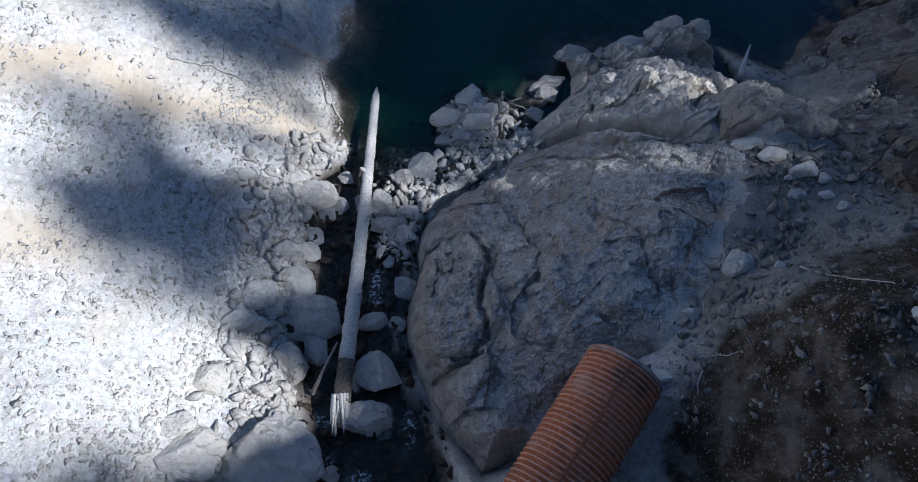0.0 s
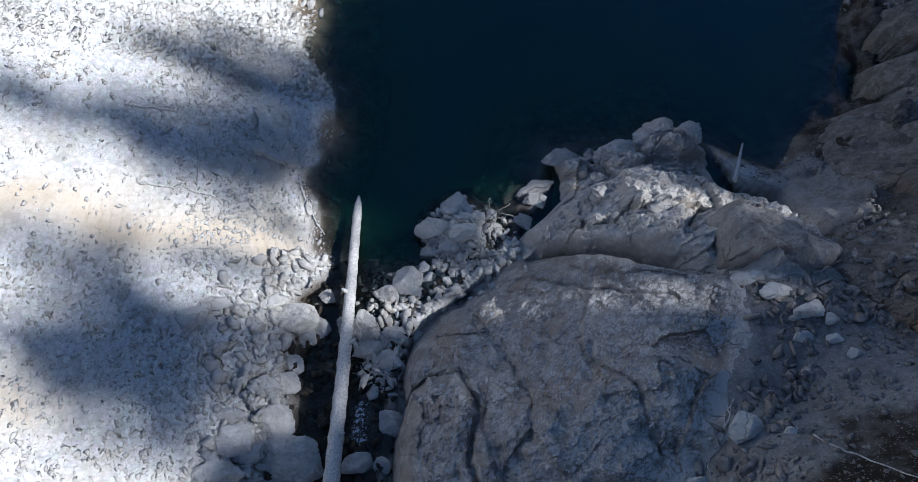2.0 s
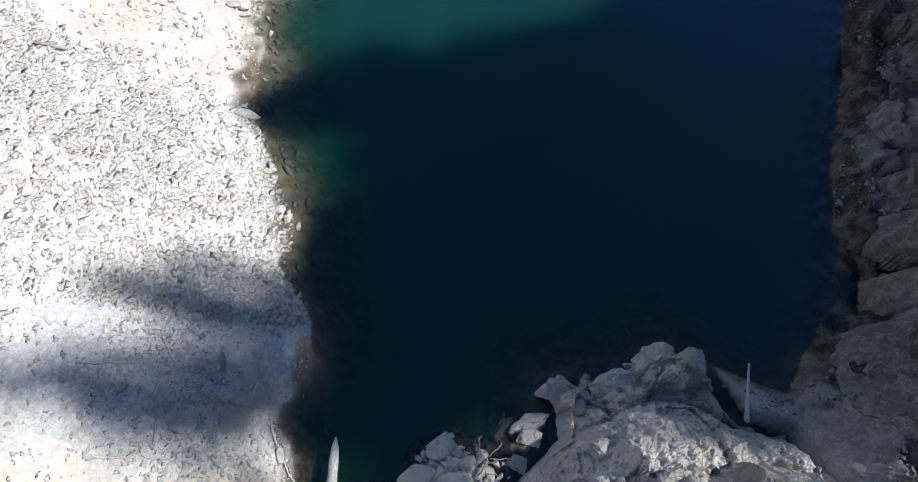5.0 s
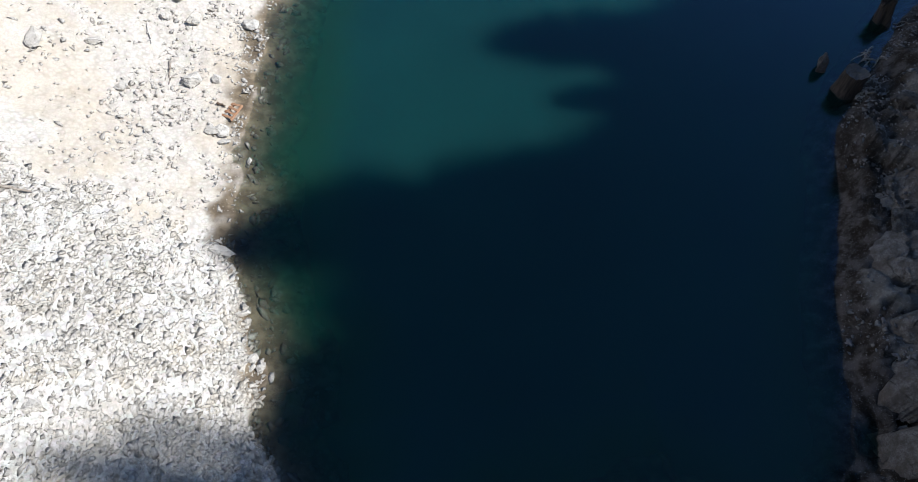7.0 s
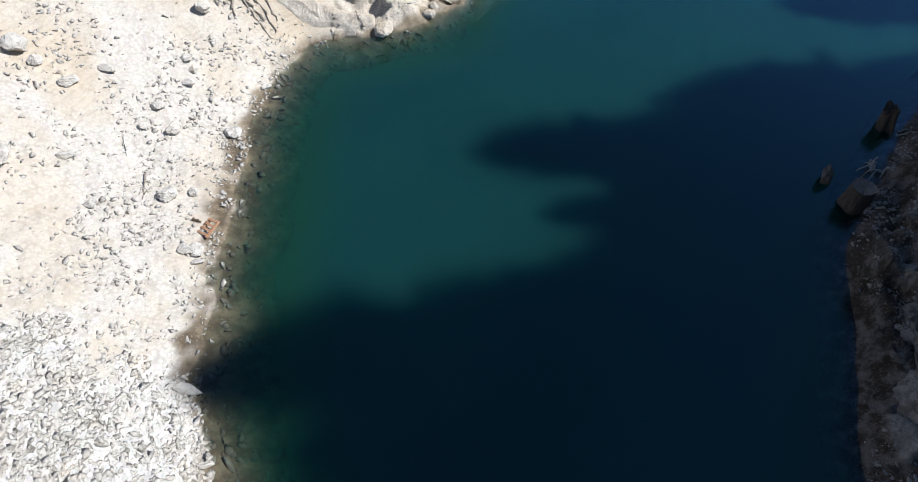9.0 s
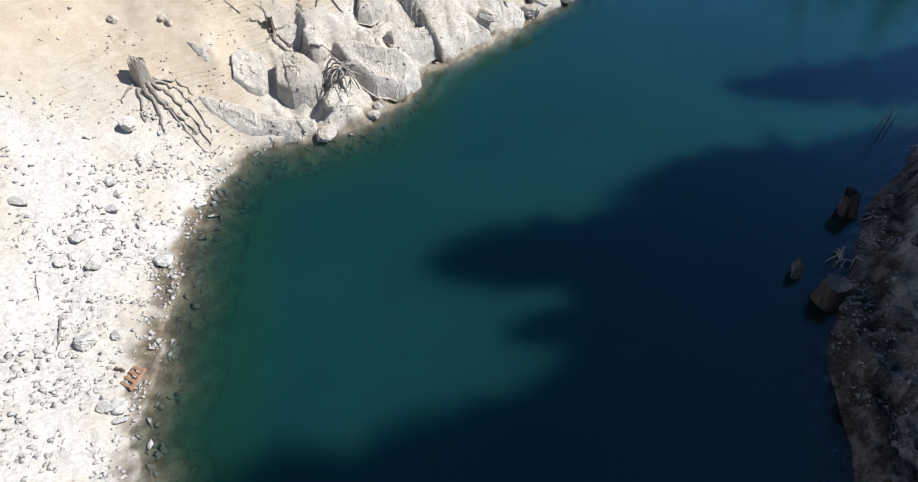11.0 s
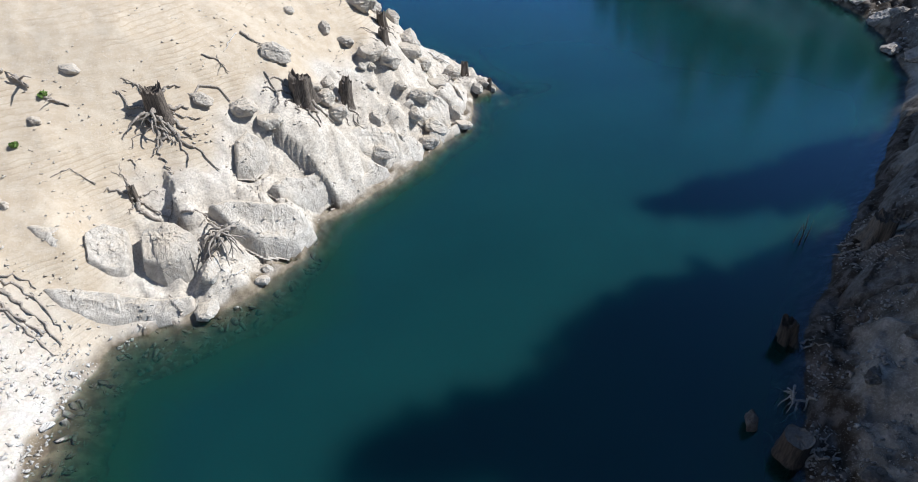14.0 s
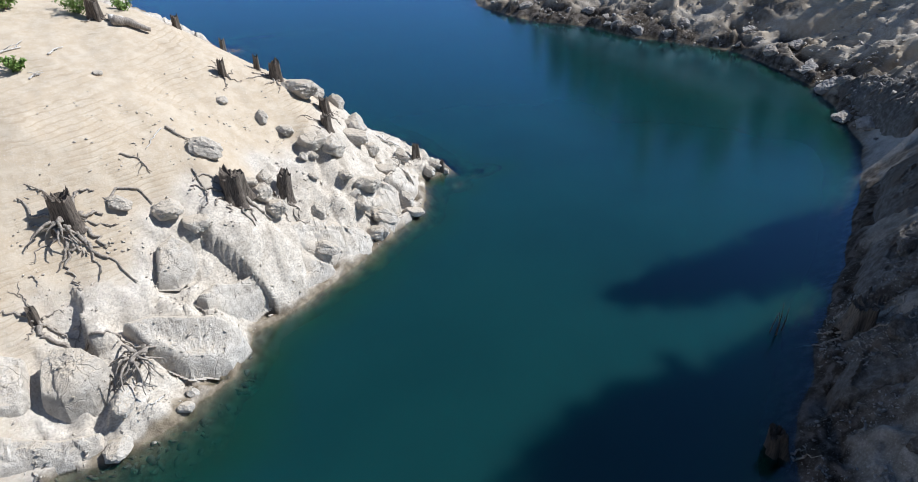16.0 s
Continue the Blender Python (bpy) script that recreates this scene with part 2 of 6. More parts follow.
def plain_height(x, y):
    """The lie of the land, smooth: shores, creek, rock masses sunk under their own rocks."""
    wob = 0.35 * fbm(x * 0.9, y * 0.9, 3, 3)
    s = -inside(LAKE, x, y) + np.where(x > 5, 0.6, 1.0) * wob * smooth(90, 40, y)
    z = np.maximum(land(x, y), 0.02 + 0.10 * np.minimum(s, 12))
    steep = smooth(9.5, 12.0, x) * smooth(60, 40, y) * smooth(8.5, 9.5, y)
    z = np.maximum(z, steep * np.minimum(1.4 * s, 0.5 + 0.15 * s))
    shelf = np.where(x < 6, np.where(y < 12, 0.54, 0.34 + 0.36 * smooth(29, 32, y)), 0.8)
    deep = -(shelf * np.minimum(-s, 1.6) + 0.75 * np.maximum(-s - 1.6, 0))
    for cx, cy, wide, tall, top in SPITS:
        deep = np.maximum(deep, top - 0.9 * np.hypot((x - cx) / wide, (y - cy) / tall))
    z = np.where(s > 0, z, np.maximum(deep, -np.clip(5 + 0.3 * (y - 16), 5, 14)))
    bar = np.exp(-(((x - 0.5) / 1.0) ** 2 + ((y - 6.8) / 1.0) ** 2))
    z = np.where(s < 0, np.maximum(z, -0.42 + 0.68 * bar - 8 * smooth(0.35, 0.02, bar)), z)
    c = inside(CREEK, x, y) + 0.15 * fbm(x * 1.7, y * 1.7, 3, 21)
    floor = creek_floor(y) + 0.10 * fbm(x * 2.5, y * 2.5, 3, 31)
    z = z + (np.minimum(floor, z) - z) * smooth(-0.25, 0.35, c)
    flush = smooth(1.5, 3.5, x) * smooth(5.2, 4.2, y - 0.25 * (x - 4))
    for rock in (DOME, LEDGE):
        d = inside(rock, x, y)
        bay = smooth(3.9, 4.6, y) * smooth(2.4, 1.6, x) * smooth(6.9, 6.5, y)
        z = z + (np.minimum(z, np.clip(0.28 * (6.1 - y), 0.02, 1) + 0.16) - z) * bay * smooth(-1.0, -0.6, d)
        z = z - (0.7 * smooth(0.1, 0.7, d) * flush + 1.2 * smooth(-0.24 + 0.2 * bay, 0.12 + 0.2 * bay, d) * (1 - flush) * smooth(-0.2, 0.6, z))
    return z, s, c


def masks(x, y, z, s):
    point = smooth(27.5, 31.5, y + 0.15 * x + 1.5 * fbm(x * 0.4, y * 0.4, 3, 41)) * smooth(30, 22, x)
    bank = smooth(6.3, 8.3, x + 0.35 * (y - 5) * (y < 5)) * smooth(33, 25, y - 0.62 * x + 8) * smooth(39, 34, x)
    band = point * smooth(4.2, 2.2, s - 1.2 * fbm(x * 0.5, y * 0.5, 3, 51)) * smooth(-2.0, 0.5, x) + 0.0
    band = np.maximum(band, smooth(9.5, 11.5, x) * smooth(34, 30, y) * 0.8)
    far = smooth(28, 34, x) * smooth(34, 40, y)
    return point, bank, np.clip(band, 0, 1), far


def only(weight, relief, x, y):
    """weight times relief(x, y), worked out only where the weight is not nought."""
    out = np.zeros(x.shape)
    on = weight > 0.001
    if on.any():
        out[on] = weight[on] * relief(x[on], y[on])
    return out


def full_height(x, y):
    z, s, c = plain_height(x, y)
    point, bank, band, far = masks(x, y, z, s)
    near = smooth(120, 80, np.hypot(x - 15, y - 25))
    dry = smooth(0.0, 0.5, s)
    def shore_rock(x, y):
        u, v = 0.8 * x + 0.6 * y, 0.8 * y - 0.6 * x
        crag = 0.24 * facets(x, y, 2.4, 61) + 0.22 * facets(x, y, 0.85, 67) + 0.05 * facets(x, y, 0.33, 69) + 0.30 * fbm(x * 0.8, y * 0.8, 3, 71, 0.55) - 0.35 * np.abs(fbm(u * 0.55, v * 1.0, 3, 73, 0.5))
        for outline, rise, edge in POINT_SLABS:
            crag = crag - (0.08 + 0.4 * rise) * np.exp(-(np.minimum(inside(outline, x, y) + 0.10, 0) / 0.11) ** 2)
        return crag
    z = z + only(near * band * dry, shore_rock, x, y)
    beach = (1 - point) * smooth(8, 4, x) * dry
    z = z + beach * (0.10 * fbm(x * 1.1, y * 1.1, 4, 81) + 0.05 * fbm(x * 5, y * 5, 3, 85))
    sand = point * (1 - 0.7 * band) * dry
    z = z + sand * (0.16 * fbm(x * 0.6, y * 0.6, 4, 91) + 0.010 * np.sin(z * 26 + 3 * fbm(x, y, 2, 95)) * smooth(-0.05, 0.15, fbm(x * 0.3, y * 0.3, 2, 97)))
    side = bank * smooth(34, 28, y) * dry
    terrace = 0.30 * (np.abs(((z + 0.9 * fbm(x * 0.35, y * 0.35, 3, 103)) * 1.1) % 1.0 - 0.5) - 0.25) * smooth(15, 19, y)
    z = z + side * terrace + only(side, lambda x, y: 0.42 * fbm(x * 0.7, y * 0.7, 5, 101, 0.55) + 0.25 * smooth(20, 17, y) * facets(x, y, 1.6, 107) + 0.28 * facets(x, y, 0.6, 109) + 0.08 * fbm(x * 5, y * 5, 3, 112, 0.7), x, y)
    foot = smooth(2.0, 0.6, z)
    step = 0.09 * np.sin(z * 9 + 3 * fbm(x * 0.3, y * 0.3, 2, 116)) * smooth(1.2, 2.2, z)
    z = z + far * dry * step + only(far * dry, lambda x, y: 0.35 - 2.0 * np.abs(fbm(x * 0.22 + 0.10 * y, y * 0.16, 5, 113, 0.6)) + 0.16 * fbm(x * 1.1, y * 1.1, 5, 115, 0.65) + 0.05 * facets(x, y, 1.3, 117), x, y)
    z = z + only(far * dry * foot, lambda x, y: 0.30 * facets(x, y, 1.3, 117), x, y)
    d = inside(SOIL, x, y) + 0.25 * fbm(x * 1.6, y * 1.6, 4, 118)
    z = z + only(smooth(0.0, 0.5, d), lambda x, y: 0.30 + 0.26 * fbm(x * 1.7, y * 1.7, 5, 119, 0.65) + 0.22 * facets(x, y, 0.45, 120), x, y)
    z = z + (1 - near) * 3.0 * fbm(x * 0.03, y * 0.03, 4, 111)
    wetbed = smooth(0.3, -0.2, s) * smooth(8, 6, x)
    z = z + wetbed * 0.05 * fbm(x * 4, y * 4, 2, 121) * smooth(-3, -0.2, z)
    return z, s, c


# ---- materials ----
def material(name):
    m = bpy.data.materials.new(name)
    m.use_nodes = True
    nt = m.node_tree
    return m, nt, nt.nodes["Principled BSDF"]


def node(nt, kind, **values):
    n = nt.nodes.new(kind)
    for key, value in values.items():
        n.inputs[key].default_value = value
    return n


def noise_tex(nt, scale, detail=5.0, rough=0.6, coords=None):
    n = node(nt, "ShaderNodeTexNoise", Scale=scale, Detail=detail, Roughness=rough)
    if coords:
        nt.links.new(coords, n.inputs["Vector"])
    return n.outputs[0]


def ramp(nt, value, lo, hi):
    n = nt.nodes.new("ShaderNodeMapRange")
    n.interpolation_type = "SMOOTHSTEP"
    n.inputs["From Min"].default_value, n.inputs["From Max"].default_value = lo, hi
    nt.links.new(value, n.inputs["Value"])
    return n.outputs[0]


def mix(nt, fac, a, b, kind="MIX"):
    n = nt.nodes.new("ShaderNodeMix")
    n.data_type, n.blend_type = "RGBA", kind
    for value, socket in ((fac, n.inputs[0]), (a, n.inputs[6]), (b, n.inputs[7])):
        if isinstance(value, (int, float)):
            socket.default_value = value
        elif isinstance(value, tuple):
            socket.default_value = (*value, 1)
        else:
            nt.links.new(value, socket)
    return n.outputs[2]


def maths(nt, op, a, b=0.0):
    n = nt.nodes.new("ShaderNodeMath")
    n.operation = op
    for value, socket in ((a, n.inputs[0]), (b, n.inputs[1])):
        if isinstance(value, (int, float)):
            socket.default_value = value
        else:
            nt.links.new(value, socket)
    return n.outputs[0]


def attribute(nt, name):
    n = nt.nodes.new("ShaderNodeAttribute")
    n.attribute_name = name
    return n.outputs["Fac"]


def bump(nt, bsdf, height, strength, distance):
    n = node(nt, "ShaderNodeBump", Strength=strength, Distance=distance)
    nt.links.new(height, n.inputs["Height"])
    nt.links.new(n.outputs[0], bsdf.inputs["Normal"])


def stone_material(name, pale, dark, tint, rough=0.85, scale=1.0, dust=None, wet_z=None, veins=0.7, grain=1.0):
    """Weathered stone: grain, blotches, veins, a change from stone to stone."""
    m, nt, b = material(name)
    pos = nt.nodes.new("ShaderNodeNewGeometry").outputs["Position"]
    info = nt.nodes.new("ShaderNodeObjectInfo").outputs["Random"]
    isle = nt.nodes.new("ShaderNodeNewGeometry").outputs["Random Per Island"]
    big, mid, fine = noise_tex(nt, 0.9 * scale, 4, 0.55, pos), noise_tex(nt, 5 * scale, 8, 0.7, pos), noise_tex(nt, 38 * scale, 4, 0.7, pos)
    c = mix(nt, ramp(nt, mid, 0.35, 0.68), dark, pale)
    c = mix(nt, ramp(nt, big, 0.48, 0.72), c, tint)
    shade = maths(nt, "ADD", maths(nt, "MULTIPLY", maths(nt, "ADD", info, isle), 0.10), 0.90)
    n = nt.nodes.new("ShaderNodeVectorMath")
    n.operation = "SCALE"
    nt.links.new(c, n.inputs[0]), nt.links.new(shade, n.inputs["Scale"])
    grit = noise_tex(nt, 14 * scale, 6, 0.75, pos)
    c = mix(nt, maths(nt, "MULTIPLY", ramp(nt, fine, 0.56, 0.38), 0.7 * grain), n.outputs[0], dark)
    c = mix(nt, maths(nt, "MULTIPLY", ramp(nt, grit, 0.42, 0.30), 0.5 * grain), c, mix(nt, 0.3, dark, (0.10, 0.09, 0.08)))
    vein = node(nt, "ShaderNodeTexVoronoi", Scale=1.7 * scale)
    vein.feature = "DISTANCE_TO_EDGE"
    warp = node(nt, "ShaderNodeTexNoise", Scale=2.5 * scale, Detail=5.0)
    nt.links.new(pos, warp.inputs["Vector"])
    nt.links.new(mix(nt, 0.35, pos, warp.outputs["Color"]), vein.inputs["Vector"])
    crack = maths(nt, "MULTIPLY", ramp(nt, vein.outputs["Distance"], 0.022, 0.0), ramp(nt, big, 0.42, 0.56))
    c = mix(nt, maths(nt, "MULTIPLY", crack, veins), c, mix(nt, 0.6, dark, (0.06, 0.05, 0.04)))
    if dust:
        up = nt.nodes.new("ShaderNodeSeparateXYZ")
        nt.links.new(nt.nodes.new("ShaderNodeNewGeometry").outputs["Normal"], up.inputs[0])
        level = maths(nt, "ADD", up.outputs[2], maths(nt, "MULTIPLY", mid, 0.5))
        c = mix(nt, maths(nt, "MULTIPLY", ramp(nt, level, 0.98, 1.18), 0.8), c, dust)
    if wet_z is not None:
        sep = nt.nodes.new("ShaderNodeSeparateXYZ")
        nt.links.new(pos, sep.inputs[0])
        level = maths(nt, "ADD", sep.outputs[2], maths(nt, "MULTIPLY", mid, -0.25))
        c = mix(nt, maths(nt, "MULTIPLY", ramp(nt, level, wet_z + 0.05, wet_z - 0.10), 0.8), c, (0.15, 0.122, 0.088))
    b.inputs["Roughness"].default_value = rough
    b.inputs["Specular IOR Level"].default_value = 0.25
    pits = ramp(nt, noise_tex(nt, 17 * scale, 6, 0.75, pos), 0.42, 0.34)
    c = mix(nt, maths(nt, "MULTIPLY", pits, 0.45 * grain), c, mix(nt, 0.5, dark, (0.08, 0.07, 0.06)))
    nt.links.new(c, b.inputs["Base Color"])
    h = maths(nt, "ADD", maths(nt, "ADD", mid, maths(nt, "MULTIPLY", grit, 0.7)), maths(nt, "MULTIPLY", fine, 0.4))
    h = maths(nt, "SUBTRACT", h, maths(nt, "MULTIPLY", pits, 0.35))
    h = maths(nt, "SUBTRACT", h, maths(nt, "MULTIPLY", crack, 0.6))
    bump(nt, b, h, 1.0, (0.030 + 0.015 * grain) / scale)
    return m


LIME = stone_material("limestone", (0.72, 0.695, 0.66), (0.53, 0.505, 0.47), (0.65, 0.60, 0.525), veins=0.25, wet_z=-0.10, grain=0.5)
GREY_ROCK = stone_material("grey bedrock", (0.46, 0.44, 0.42), (0.27, 0.25, 0.235), (0.40, 0.33, 0.27), scale=0.8, wet_z=-0.10)
CREEK_STONE = stone_material("creek stone", (0.66, 0.64, 0.61), (0.46, 0.435, 0.41), (0.58, 0.53, 0.46), scale=1.4)
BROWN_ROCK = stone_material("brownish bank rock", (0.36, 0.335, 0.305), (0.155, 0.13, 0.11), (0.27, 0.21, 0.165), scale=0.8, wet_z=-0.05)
POINT_STONE = stone_material("sandy limestone", (0.66, 0.615, 0.555), (0.43, 0.39, 0.34), (0.61, 0.54, 0.455), dust=(0.56, 0.485, 0.39), wet_z=-0.10, veins=0.0, scale=0.9, grain=0.6)
# bank rock toned down in colour to add to the bank's shade
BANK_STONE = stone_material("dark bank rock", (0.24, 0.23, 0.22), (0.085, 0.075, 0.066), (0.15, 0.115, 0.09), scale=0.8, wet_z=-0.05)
WET_STONE = stone_material("wet creek stone", (0.075, 0.06, 0.045), (0.03, 0.025, 0.02), (0.06, 0.045, 0.025), rough=0.35, scale=1.6)


def ground_material():
    m, nt, b = material("lake bed ground")
    pos = nt.nodes.new("ShaderNodeNewGeometry").outputs["Position"]
    sep = nt.nodes.new("ShaderNodeSeparateXYZ")
    nt.links.new(pos, sep.inputs[0])
    sand, rock, dark, wet, green = (attribute(nt, a) for a in ("sand", "rock", "dark", "wet", "green"))
    big, mid, fine, grit = (noise_tex(nt, s, d, 0.65, pos) for s, d in ((0.35, 5), (2.4, 7), (14, 6), (60, 3)))
    vor = node(nt, "ShaderNodeTexVoronoi", Scale=9.0)
    nt.links.new(pos, vor.inputs["Vector"])
    vor2 = node(nt, "ShaderNodeTexVoronoi", Scale=26.0)
    nt.links.new(pos, vor2.inputs["Vector"])
    gaps = node(nt, "ShaderNodeTexVoronoi", Scale=15.0)
    gaps.feature = "DISTANCE_TO_EDGE"
    warp = node(nt, "ShaderNodeTexNoise", Scale=6.0, Detail=4.0)
    nt.links.new(pos, warp.inputs["Vector"])
    nt.links.new(mix(nt, 0.08, pos, warp.outputs["Color"]), gaps.inputs["Vector"])
    pebble = mix(nt, ramp(nt, vor.outputs["Distance"], 0.25, 0.75), (0.68, 0.66, 0.625), (0.47, 0.445, 0.41))
    pebble = mix(nt, ramp(nt, mid, 0.42, 0.62), pebble, mix(nt, ramp(nt, vor2.outputs["Distance"], 0.2, 0.8), (0.68, 0.66, 0.62), (0.50, 0.47, 0.43)))
    pebble = mix(nt, 0.22, pebble, vor.outputs["Color"], "SOFT_LIGHT")
    hue = nt.nodes.new("ShaderNodeHueSaturation")
    hue.inputs["Saturation"].default_value = 0.35
    nt.links.new(pebble, hue.inputs["Color"])
    pebble = mix(nt, maths(nt, "MULTIPLY", maths(nt, "MULTIPLY", ramp(nt, gaps.outputs["Distance"], 0.06, 0.0), ramp(nt, fine, 0.46, 0.60)), 0.55), hue.outputs["Color"], (0.22, 0.19, 0.165))
    pebble = mix(nt, maths(nt, "MULTIPLY", ramp(nt, big, 0.50, 0.66), 0.6), pebble, (0.52, 0.45, 0.36))
    pebble = mix(nt, maths(nt, "MULTIPLY", ramp(nt, fine, 0.50, 0.36), 0.35), pebble, (0.36, 0.335, 0.30))
    tan = mix(nt, ramp(nt, mid, 0.35, 0.7), (0.48, 0.395, 0.295), (0.555, 0.48, 0.38))
    tan = mix(nt, maths(nt, "MULTIPLY", ramp(nt, fine, 0.55, 0.72), 0.5), tan, (0.60, 0.56, 0.50))
    line = nt.nodes.new("ShaderNodeTexWave")
    line.bands_direction = "Z"
    line.inputs["Scale"].default_value, line.inputs["Distortion"].default_value, line.inputs["Detail"].default_value, line.inputs["Detail Scale"].default_value = 2.6, 3.0, 3.0, 0.8
    nt.links.new(pos, line.inputs["Vector"])
    tan = mix(nt, maths(nt, "MULTIPLY", maths(nt, "MULTIPLY", ramp(nt, line.outputs["Fac"], 0.25, 0.0), ramp(nt, big, 0.45, 0.6)), 0.45), tan, (0.36, 0.28, 0.19))
    stone = mix(nt, ramp(nt, mid, 0.36, 0.66), (0.50, 0.445, 0.375), (0.66, 0.605, 0.53))
    stone = mix(nt, maths(nt, "MULTIPLY", ramp(nt, fine, 0.57, 0.38), 0.6), stone, (0.26, 0.235, 0.21))
    # dark soil, also mixed in to deepen the shade of the banks
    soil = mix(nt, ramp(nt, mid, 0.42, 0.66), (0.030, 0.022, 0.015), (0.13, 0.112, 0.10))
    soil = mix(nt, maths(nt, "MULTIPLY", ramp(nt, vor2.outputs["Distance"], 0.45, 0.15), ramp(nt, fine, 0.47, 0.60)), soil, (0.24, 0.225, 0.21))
    c = mix(nt, sand, pebble, tan)
    c = mix(nt, rock, c, stone)
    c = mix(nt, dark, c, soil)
    c = mix(nt, wet, c, mix(nt, ramp(nt, mid, 0.4, 0.65), (0.125, 0.098, 0.068), (0.25, 0.205, 0.145)))
    c = mix(nt, green, c, mix(nt, ramp(nt, mid, 0.4, 0.6), (0.03, 0.055, 0.018), (0.06, 0.09, 0.03)))
    nt.links.new(c, b.inputs["Base Color"])
    b.inputs["Specular IOR Level"].default_value = 0.2
    nt.links.new(maths(nt, "SUBTRACT", 0.92, maths(nt, "MULTIPLY", wet, 0.45)), b.inputs["Roughness"])
    h = maths(nt, "ADD", maths(nt, "MULTIPLY", fine, 0.8), maths(nt, "MULTIPLY", grit, 0.25))
    h = maths(nt, "SUBTRACT", h, maths(nt, "MULTIPLY", maths(nt, "ADD", maths(nt, "MULTIPLY", vor.outputs["Distance"], 0.35), maths(nt, "MULTIPLY", vor2.outputs["Distance"], 0.45)), maths(nt, "SUBTRACT", 1.0, sand)))
    h = maths(nt, "ADD", h, maths(nt, "MULTIPLY", maths(nt, "MULTIPLY", line.outputs["Fac"], sand), maths(nt, "MULTIPLY", ramp(nt, big, 0.45, 0.6), 0.4)))
    bump(nt, b, h, 1.0, 0.018)
    return m


def water_material():
    m, nt, b = material("lake water")
    out = nt.nodes["Material Output"]
    nt.nodes.remove(b)
    pos = nt.nodes.new("ShaderNodeNewGeometry").outputs["Position"]
    depth = attribute(nt, "depth")
    murk = maths(nt, "SUBTRACT", 1.0, maths(nt, "POWER", 2.718, maths(nt, "MULTIPLY", depth, -1.9)))
    cloud = noise_tex(nt, 0.16, 3, 0.5, pos)
    body = node(nt, "ShaderNodeSubsurfaceScattering", Scale=1.0)
    body.falloff = "BURLEY"
    body.inputs["Radius"].default_value = (0.5, 1.6, 1.8)
    near = mix(nt, ramp(nt, cloud, 0.3, 0.7), (0.0042, 0.0295, 0.0300), (0.0052, 0.0355, 0.0350))
    near = mix(nt, ramp(nt, depth, 0.4, 2.2), (0.0070, 0.041, 0.026), near)
    # deep body bluer: some of the far water's sky reflection put into its colour
    nt.links.new(mix(nt, ramp(nt, depth, 6.5, 14.0), near, (0.0024, 0.043, 0.058)), body.inputs["Color"])
    clear = nt.nodes.new("ShaderNodeBsdfTransparent")
    nt.links.new(mix(nt, ramp(nt, depth, 0.0, 1.0), (0.92, 0.95, 0.92), (0.30, 0.62, 0.52)), clear.inputs["Color"])
    # the sky's blue put into the gloss colour as a tint
    shine = node(nt, "ShaderNodeBsdfGlossy", Roughness=0.15, Color=(0.42, 0.67, 1.0, 1))
    n = node(nt, "ShaderNodeBump", Strength=0.02, Distance=0.02)
    nt.links.new(noise_tex(nt, 5.0, 3, 0.5, pos), n.inputs["Height"])
    nt.links.new(n.outputs[0], shine.inputs["Normal"])
    inner, outer = nt.nodes.new("ShaderNodeMixShader"), nt.nodes.new("ShaderNodeMixShader")
    fres = node(nt, "ShaderNodeFresnel", IOR=1.33)
    gloss = maths(nt, "MAXIMUM", maths(nt, "SUBTRACT", maths(nt, "MULTIPLY", fres.outputs[0], 2.2), 0.018), 0.0)
    nt.links.new(murk, inner.inputs[0]), nt.links.new(clear.outputs[0], inner.inputs[1]), nt.links.new(body.outputs[0], inner.inputs[2])
    nt.links.new(gloss, outer.inputs[0]), nt.links.new(inner.outputs[0], outer.inputs[1]), nt.links.new(shine.outputs[0], outer.inputs[2])
    nt.links.new(outer.outputs[0], out.inputs[0])
    return m


def wood_material(name, pale, dark, along="Z"):
    m, nt, b = material(name)
    pos = nt.nodes.new("ShaderNodeTexCoord").outputs["Object"]
    mp = nt.nodes.new("ShaderNodeMapping")
    mp.inputs["Scale"].default_value = {"Z": (9, 9, 0.8), "X": (0.8, 9, 9)}[along]
    nt.links.new(pos, mp.inputs["Vector"])
    grain, blot = noise_tex(nt, 3.0, 8, 0.7, mp.outputs[0]), noise_tex(nt, 2.0, 5, 0.6, pos)
    c = mix(nt, ramp(nt, grain, 0.35, 0.62), dark, pale)
    c = mix(nt, maths(nt, "MULTIPLY", ramp(nt, blot, 0.55, 0.75), 0.5), c, dark)
    nt.links.new(c, b.inputs["Base Color"])
    b.inputs["Roughness"].default_value = 0.85
    bump(nt, b, grain, 0.8, 0.02)
    return m


PITCH = 0.080    # of the corrugations


